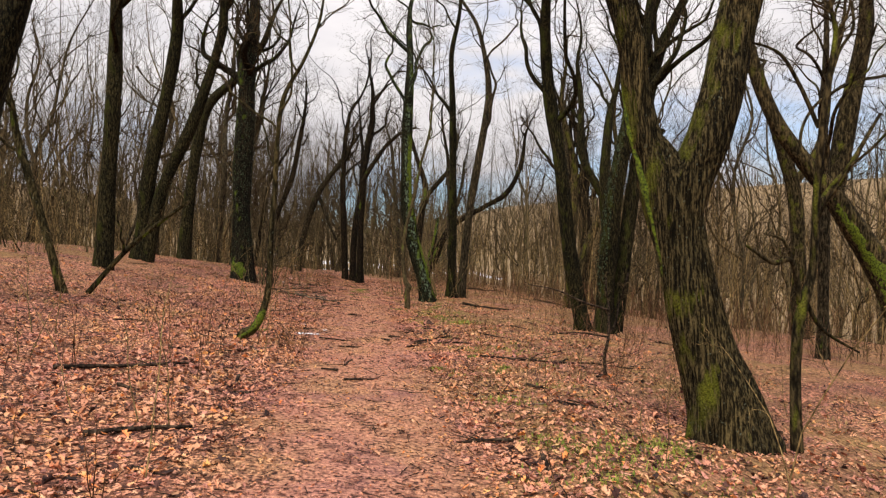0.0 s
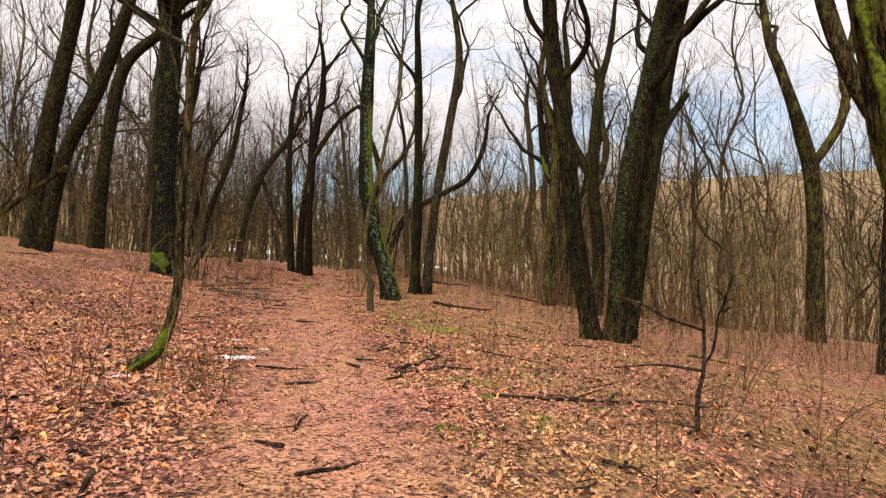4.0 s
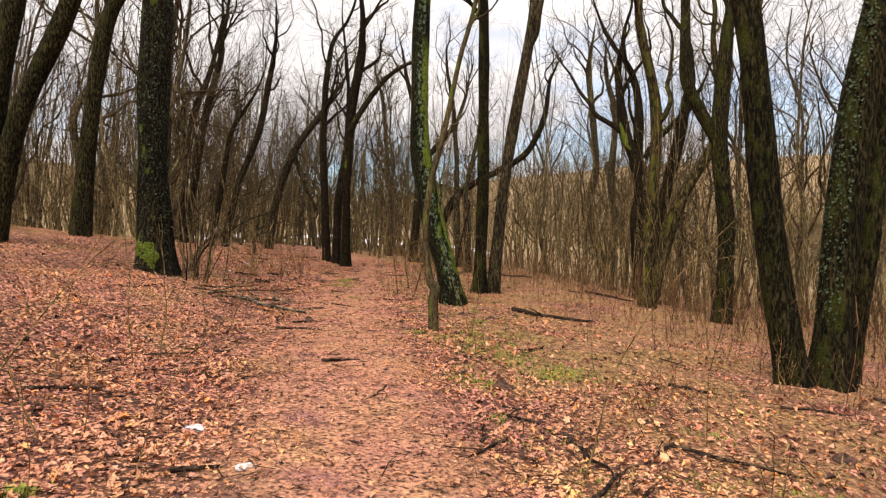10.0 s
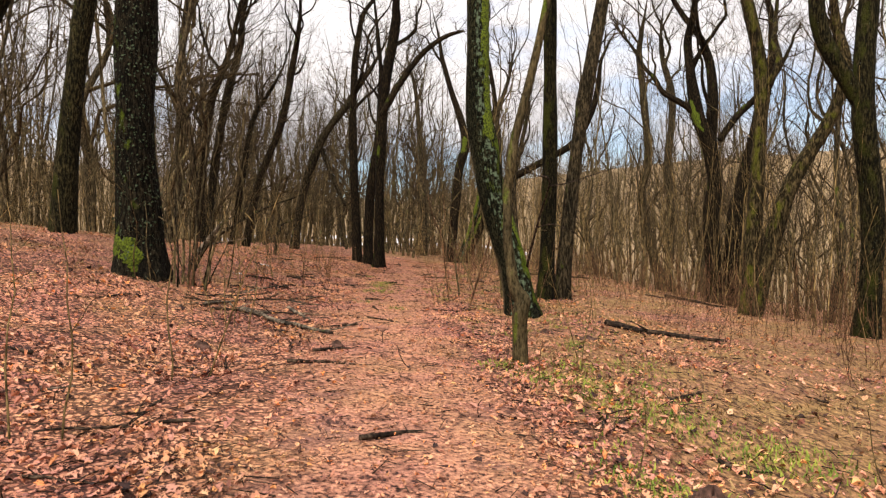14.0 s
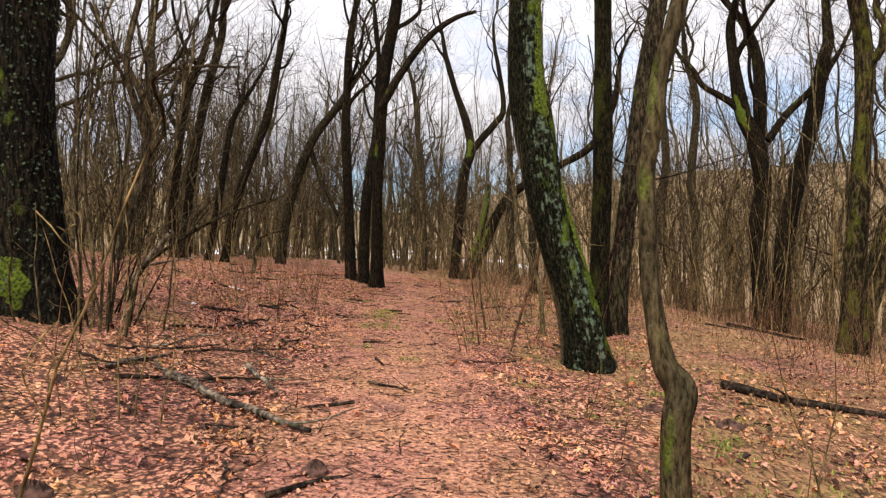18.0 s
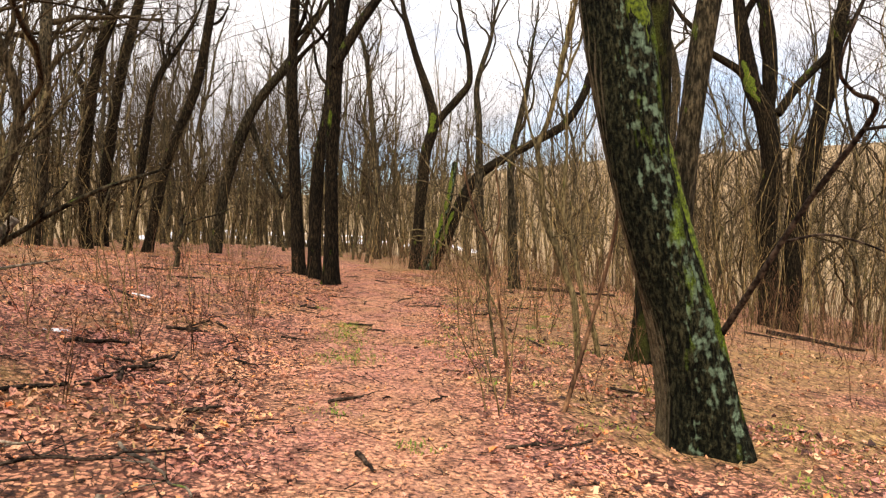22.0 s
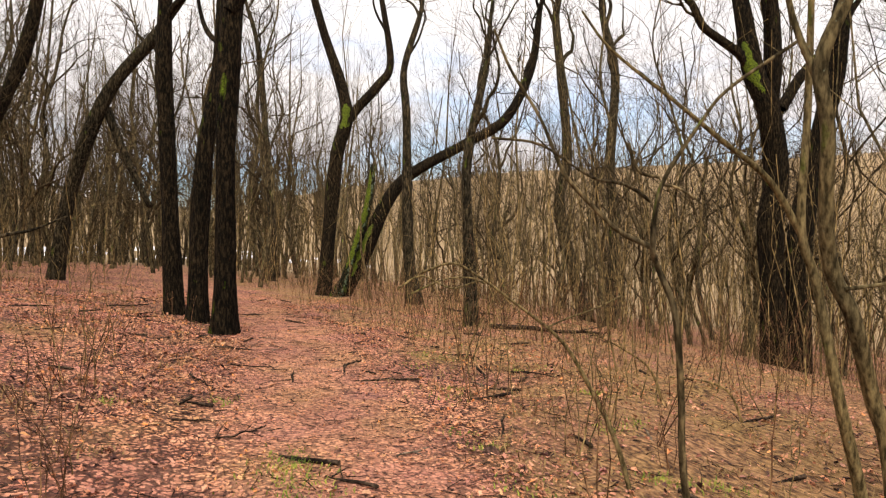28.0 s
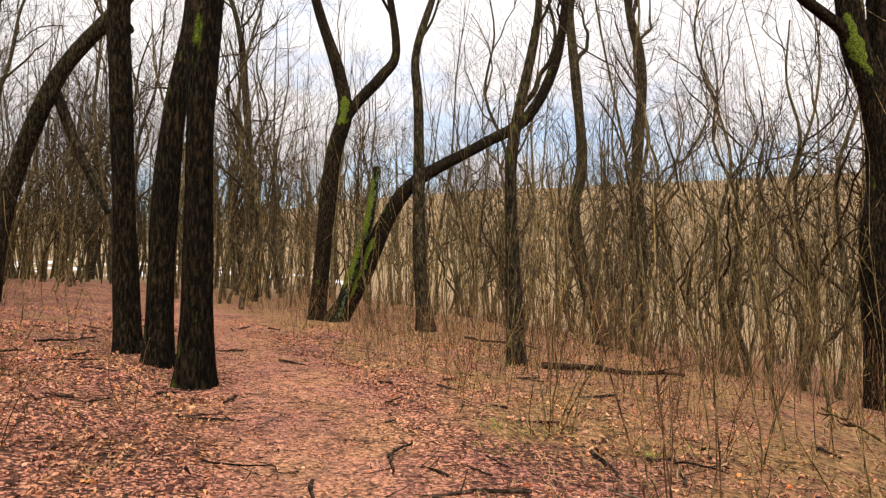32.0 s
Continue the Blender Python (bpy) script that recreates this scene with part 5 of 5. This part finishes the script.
def blades(name, spots, mat, label, seed, per, high, flat=0.5):
    """Tufts of blades round the given spots, in one mesh."""
    r = np.random.default_rng(seed)
    P = np.repeat(np.asarray(spots, float), per, axis=0)
    n = len(P)
    x = P[:, 0] + r.normal(0, 1, n) * P[:, 2]
    y = P[:, 1] + r.normal(0, 1, n) * P[:, 2]
    yaw, ln = r.uniform(0, 6.283, n), high * r.uniform(0.5, 1.2, n)
    lean = np.clip(r.normal(flat, 0.25, n), 0.05, 1.35)
    dx, dy = np.cos(yaw), np.sin(yaw)
    w = 0.0035 + 0.003 * r.random(n)
    z = gz(x, y) - 0.005
    out = []
    for t, ww in ((0, 1.0), (0.5, 0.8), (1.0, 0.1)):
        bend = lean * (0.6 + 0.4 * t)
        cx, cy, cz = x + dx * ln * t * np.sin(bend), y + dy * ln * t * np.sin(bend), z + ln * t * np.cos(bend) + 0.006
        out += [np.stack([cx - dy * w * ww, cy + dx * w * ww, cz], -1), np.stack([cx + dy * w * ww, cy - dx * w * ww, cz], -1)]
    V = np.stack(out, 1).reshape(-1, 3)
    base = (np.arange(n) * 6)[:, None]
    Q = np.concatenate([base + np.array([[0, 1, 3, 2]]), base + np.array([[2, 3, 5, 4]])])
    me = bpy.data.meshes.new(name)
    me.from_pydata(V.tolist(), [], Q.tolist())
    me.materials.append(mat)
    tagged(new(name, me), label, "grass", kind="stuff")


def grass():
    rng = random.Random(41)
    green = [(-0.63, 15.9, 0.12), (-0.45, 15.6, 0.1), (-0.9, 18.4, 0.16), (-0.5, 18.0, 0.2), (0.0, 17.0, 0.25), (-3.24, 12.2, 0.06), (2.1, 6.3, 0.14), (1.6, 6.1, 0.2), (1.3, 5.6, 0.2), (-0.35, 17.4, 0.2), (0.3, 16.3, 0.2),
             (-4.0, 30.6, 0.1), (-1.9, 29.0, 0.08), (-3.25, 24.0, 0.12), (-1.15, 23.8, 0.14), (-2.25, 27.5, 0.1), (-2.6, 23.2, 0.08), (-4.9, 30.2, 0.07)]
    green += [(-3.27 - 0.05 * (y - 26) + rng.gauss(0, 0.06), y, rng.uniform(0.1, 0.22)) for y in (rng.uniform(25.9, 29.2) for _ in range(16))]
    for _ in range(75):
        y = rng.uniform(4, 36)
        green.append((float(trail(y)) + rng.uniform(0.9, 3.2), y, rng.uniform(0.05, 0.2)))
    lush = [(-3.26, 12.21, 0.035), (-1.15, 18.8, 0.15), (-0.4, 19.1, 0.14), (0.55, 16.2, 0.2), (1.15, 4.9, 0.22), (1.45, 5.5, 0.25), (1.7, 6.1, 0.2), (2.05, 6.2, 0.15), (1.0, 5.8, 0.16), (0.75, 7.4, 0.16), (-0.55, 15.8, 0.16), (-0.8, 18.3, 0.2), (-0.4, 18.1, 0.25), (0.1, 17.0, 0.28), (-0.3, 17.5, 0.2), (0.4, 16.4, 0.22), (0.2, 19.2, 0.3), (0.5, 11.3, 0.2), (1.2, 12.0, 0.25)]
    blades("green_grass", lush, GRASS, "tufts of fresh green grass at the path's edge", 53, 240, 0.05, 0.8)
    blades("green_grass", green, GRASS, "thin tufts of yellow-green grass beside the path", 51, 60, 0.042, 0.75)
    dry = []
    for _ in range(620):
        y = rng.uniform(8, 46)
        off = rng.uniform(1.2, 7.5) if rng.random() < 0.72 else -rng.uniform(4.0, 10)
        dry.append((float(trail(y)) + off, y, rng.uniform(0.1, 0.45)))
    for _ in range(90):
        y = rng.uniform(20, 40)
        dry.append((float(trail(y)) - rng.uniform(1.4, 6.5), y, rng.uniform(0.1, 0.4)))
    blades("dry_grass", dry, DRY_GRASS, "straw-coloured dry grass among the leaves", 52, 45, 0.08, 0.95)


grass()


def moss(root, stem, lo, hi, mid, arc, thick, seed, label="bright green moss"):
    """A cushion of moss on one side of a stem, between two heights."""
    r = random.Random(seed)
    line = LINES[root][stem]
    ph = [r.uniform(0, 6.28) for _ in range(4)]
    m, n = 16, max(8, int((hi - lo) / 0.05))
    V, Q = [], []
    for i in range(n + 1):
        z = lo + (hi - lo) * i / n
        q = int(np.clip(np.searchsorted(line[:, 2], z), 1, len(line) - 1))
        t = (z - line[q - 1, 2]) / (line[q, 2] - line[q - 1, 2] + 1e-9)
        c = line[q - 1] + (line[q] - line[q - 1]) * t
        e = min(1, i / n * 5, (1 - i / n) * 5)
        wide = arc * (0.45 + 0.55 * e) * (1 + 0.25 * math.sin(9 * z + ph[0]) + 0.15 * math.sin(23 * z + ph[1]))
        for j in range(m + 1):
            f = 2 * j / m - 1
            a = mid + wide * f
            bump = thick * max(0, 1 - f * f) * e * (0.7 + 0.3 * math.sin(31 * z + 7 * a + ph[2]) + 0.25 * math.sin(57 * z - 13 * a + ph[3]))
            rr = c[3] * (0.93 + 0.09 * max(0, 1 - f * f) * e) + bump
            V.append((c[0] + rr * math.cos(a), c[1] + rr * math.sin(a), z))
    for i in range(n):
        for j in range(m):
            p = i * (m + 1) + j
            Q.append((p, p + 1, p + m + 2, p + m + 1))
    g = Geo()
    g.add(V, Q)
    part("moss", g, MOSS, root, label)


def clod(x, y, w, h, seed):
    """A heap of dark crumbled earth."""
    r = random.Random(seed)
    g = Geo()
    V, Q, n, rings = [], [], 18, 6
    for k in range(rings + 1):
        t = k / rings
        for j in range(n):
            a = 2 * math.pi * j / n
            rr = t * w / 2 * (1 + r.uniform(-0.18, 0.18))
            V.append((rr * math.cos(a), rr * math.sin(a), h * (1 - t * t) * (1 + r.uniform(-0.35, 0.35)) - (0.03 if k == rings else 0)))
    for k in range(rings):
        for j in range(n):
            Q.append((k * n + j, (k + 1) * n + j, (k + 1) * n + (j + 1) % n, k * n + (j + 1) % n))
    g.add(V, Q)
    ob = new("mound", g.mesh("mound", EARTH, False))
    ob.location = (x, y, float(gz(x, y)))
    tagged(ob, "small heap of dark crumbled earth among leaves", "earth", "earth heaps")


for q, (cx, cy, cw, ch) in enumerate(((-0.3, 15.55, 0.26, 0.09), (-4.2, 18.7, 0.2, 0.07), (-2.95, 19.3, 0.18, 0.06), (0.1, 21.0, 0.3, 0.06), (-1.9, 28.9, 0.15, 0.05), (-0.4, 21.4, 0.25, 0.05), (2.2, 13.8, 0.2, 0.06))):
    clod(cx, cy, cw, ch, 90 + q)


def ivy(root, lo, hi, count, seed, mid=0.0, arc=6.283):
    """Ivy leaves on a trunk."""
    r = random.Random(seed)
    line = LINES[root][0]
    g = Geo()
    V, Q = [], []
    for q in range(count):
        z = r.uniform(lo, hi)
        i = int(np.clip(np.searchsorted(line[:, 2], z), 1, len(line) - 1))
        t = (z - line[i - 1, 2]) / (line[i, 2] - line[i - 1, 2] + 1e-9)
        c = line[i - 1] + (line[i] - line[i - 1]) * t
        a = mid + r.uniform(-arc, arc)
        o = np.array([math.cos(a), math.sin(a), 0])
        s = r.uniform(0.007, 0.021)
        p = c[:3] + o * (c[3] * 1.03 + r.uniform(0.0, 0.05))
        u = np.array([-o[1], o[0], 0]) + 0.5 * o * r.gauss(0, 1)
        v = np.array([r.gauss(0, 0.3), r.gauss(0, 0.3), -1]) + o * r.uniform(-0.2, 0.7)
        k = len(V)
        V += [p - v * s, p + u * s + v * s * 0.1, p + v * s * 1.2, p - u * s + v * s * 0.1]
        Q.append((k, k + 1, k + 2, k + 3))
    g.add(np.array(V), Q)
    tagged(part("ivy", g, IVY, root, "dark green ivy leaves"), kind="stuff")


for root, line in list(LINES.items()):
    if "ivy" in root["label"]:
        ivy(root, 0.25, 8.0, 2400, 71) if root.location.x < 0 else ivy(root, 0.8, 6.5, 1000, 72, 3.6, 0.8)


def root_of(words):
    return next(o for o in LINES if words in o["label"])


moss(root_of("curving up from a mossy foot"), 0, -0.1, 0.5, -1.2, 2.6, 0.022, 81)
moss(root_of("stout forked"), 0, -0.1, 0.12, 3.9, 0.9, 0.02, 82)
moss(root_of("stout forked"), 0, 0.5, 3.95, 3.3, 0.2, 0.02, 83, "yellow-green moss")
moss(root_of("bright moss and grey-green"), 0, 2.6, 5.6, -0.6, 0.85, 0.025, 84)
moss(root_of("bright moss and grey-green"), 0, 0.0, 2.6, -0.35, 0.35, 0.012, 85)
moss(root_of("clad in ivy"), 0, -0.05, 0.75, 4.1, 1.0, 0.045, 86)
moss(root_of("two-stemmed tree with moss"), 0, 6.4, 7.7, 3.7, 0.8, 0.03, 87)
moss(root_of("broken mossy stub"), 0, 0.6, 4.3, 3.9, 1.1, 0.02, 88)
moss(root_of("leaning far over"), 0, 0.1, 2.6, 4.0, 0.6, 0.02, 89)
moss(root_of("moss in its fork"), 0, 5.5, 6.5, 4.4, 0.9, 0.02, 90)
moss(root_of("leaning forked tree with moss"), 0, 0.6, 4.0, 3.6, 1.0, 0.02, 91)


def leaf_shape(lobed):
    """Outline of half a leaf and its mirror image: aside, along, how far it curls."""
    half = [(-0.16, -0.34, 0.5), (-0.40, -0.18, 1.0), (-0.20, 0.0, 0.6), (-0.34, 0.22, 1.0)] if lobed else [(-0.33, -0.12, 1.0), (-0.27, 0.24, 1.0)]
    pts = [(0, -0.5, 0)] + half + [(0, 0.5, 0.25)] + [(-a, c, d) for a, c, d in half[::-1]]
    m = len(half)
    return np.array(pts), [list(range(m + 2))[::-1], [0] + list(range(2 * m + 1, m, -1))]


def scatter_leaves(name, x, y, r, lobed, mat, small):
    """Leaves lying at the given places, in one mesh."""
    n = len(x)
    shape, faces = leaf_shape(lobed)
    size = np.clip(r.lognormal(-3.25, 0.4, n), 0.014, 0.085) * small
    yaw, tilt, fold = r.uniform(0, 6.283, n), r.normal(0, 0.34, n), r.uniform(-0.3, 0.6, n)
    lx, ly = shape[None, :, 0] * (size * r.uniform(0.7, 1.4, n))[:, None], shape[None, :, 1] * size[:, None]
    lx, ly = lx * r.uniform(0.45, 1.35, lx.shape), ly * r.uniform(0.75, 1.2, ly.shape)
    lz = shape[None, :, 2] * (fold * size)[:, None] + ly * np.sin(tilt)[:, None] + lx * r.normal(0, 0.2, n)[:, None]
    lz -= lz.min(1, keepdims=True)
    c, s = np.cos(yaw)[:, None], np.sin(yaw)[:, None]
    px, py = x[:, None] + lx * c - ly * s, y[:, None] + lx * s + ly * c
    V = np.stack([px, py, gz(px, py) + lz + 0.002 + 0.012 * r.random(n)[:, None]], -1).reshape(-1, 3)
    base = (np.arange(n) * len(shape))[:, None]
    Q = np.concatenate([base + np.array([f]) for f in faces])
    me = bpy.data.meshes.new(name)
    me.from_pydata(V.tolist(), [], Q.tolist())
    me.materials.append(mat)
    return new(name, me)


def litter():
    r = np.random.default_rng(3)
    n = 265000
    y = 46 * r.random(n) ** 0.9 - 0.5
    x = np.interp(y, (0, 28, 45), (0.2, -2.6, -4.0)) + r.normal(0, 1, n) * (2.9 + 0.05 * y)
    off = np.abs(x - trail(y))
    on_path = np.exp(-(off / 0.95) ** 4)
    keep = r.random(n) > 0.36 * on_path * np.interp(y, (16, 28), (1, 0.6))
    x, y, off, on_path = x[keep], y[keep], off[keep], on_path[keep]
    clump = np.sin(1.3 * x + 0.7 * y) + np.sin(0.9 * y - 1.7 * x) + np.sin(2.9 * x + 2.3 * y)
    keep = (r.random(len(x)) > 0.75) | (clump < 0.1) | (off < 0.9) | (y < 16)
    keep &= (x < trail(y) + 1.3) | (r.random(len(x)) < np.interp(y, (3, 10), (0.9, 0.55)))
    x, y, off, on_path = x[keep], y[keep], off[keep], on_path[keep]
    small = (1 - 0.5 * on_path) * np.interp(y, (18, 30), (1, 0.78))
    near = (off < 1.9) & (y < 30)
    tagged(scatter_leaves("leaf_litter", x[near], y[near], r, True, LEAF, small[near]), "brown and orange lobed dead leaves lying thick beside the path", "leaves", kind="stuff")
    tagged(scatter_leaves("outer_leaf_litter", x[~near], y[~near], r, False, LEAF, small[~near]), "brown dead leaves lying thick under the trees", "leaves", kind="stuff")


litter()


def crumbs():
    """Bits of broken twig among the leaves."""
    rng = random.Random(77)
    g = Geo()
    for _ in range(15000):
        y = rng.uniform(0.8, 42)
        off = rng.gauss(0, 2.6)
        x = float(trail(y)) + off
        if abs(off) < 0.8 and rng.random() < 0.5:
            continue
        a, ln, r = rng.uniform(0, 6.283), rng.uniform(0.03, 0.2), rng.uniform(0.0018, 0.005)
        x2, y2 = x + ln * math.cos(a), y + ln * math.sin(a)
        g.tube([(x, y, float(gz(x, y)) + 0.012), (x2, y2, float(gz(x2, y2)) + rng.uniform(0.008, 0.035))], (r, r * 0.7), 3, cap=False)
    tagged(new("twig_litter", g.mesh("twig_litter", STICK)), "bits of broken dark twig among the leaves", "twigs", kind="stuff")


crumbs()


def single_leaf(mat):
    shape, faces = leaf_shape(True)
    me = bpy.data.meshes.new("leaf")
    V = [(a * 0.07, c * 0.075, d * 0.014 + 0.007 * (1 - abs(2 * c))) for a, c, d in shape]
    me.from_pydata(V, [], faces)
    me.materials.append(mat)
    return me


def loose_leaves():
    """Single large leaves that lie on top beside the path."""
    rng = random.Random(61)
    me = single_leaf(LOOSE_LEAF)
    for _ in range(290):
        y = rng.uniform(2.0, 36)
        x = float(trail(y)) + rng.gauss(0, 1.5)
        ob = new("leaf", me)
        ob.matrix_world = pose(x, y, float(gz(x, y)) + 0.012, rng.gauss(0, 9), rng.gauss(0, 9), rng.uniform(0, 360)) @ Matrix.Scale(rng.uniform(0.7, 1.25), 4)
        ob.parent = ground


loose_leaves()
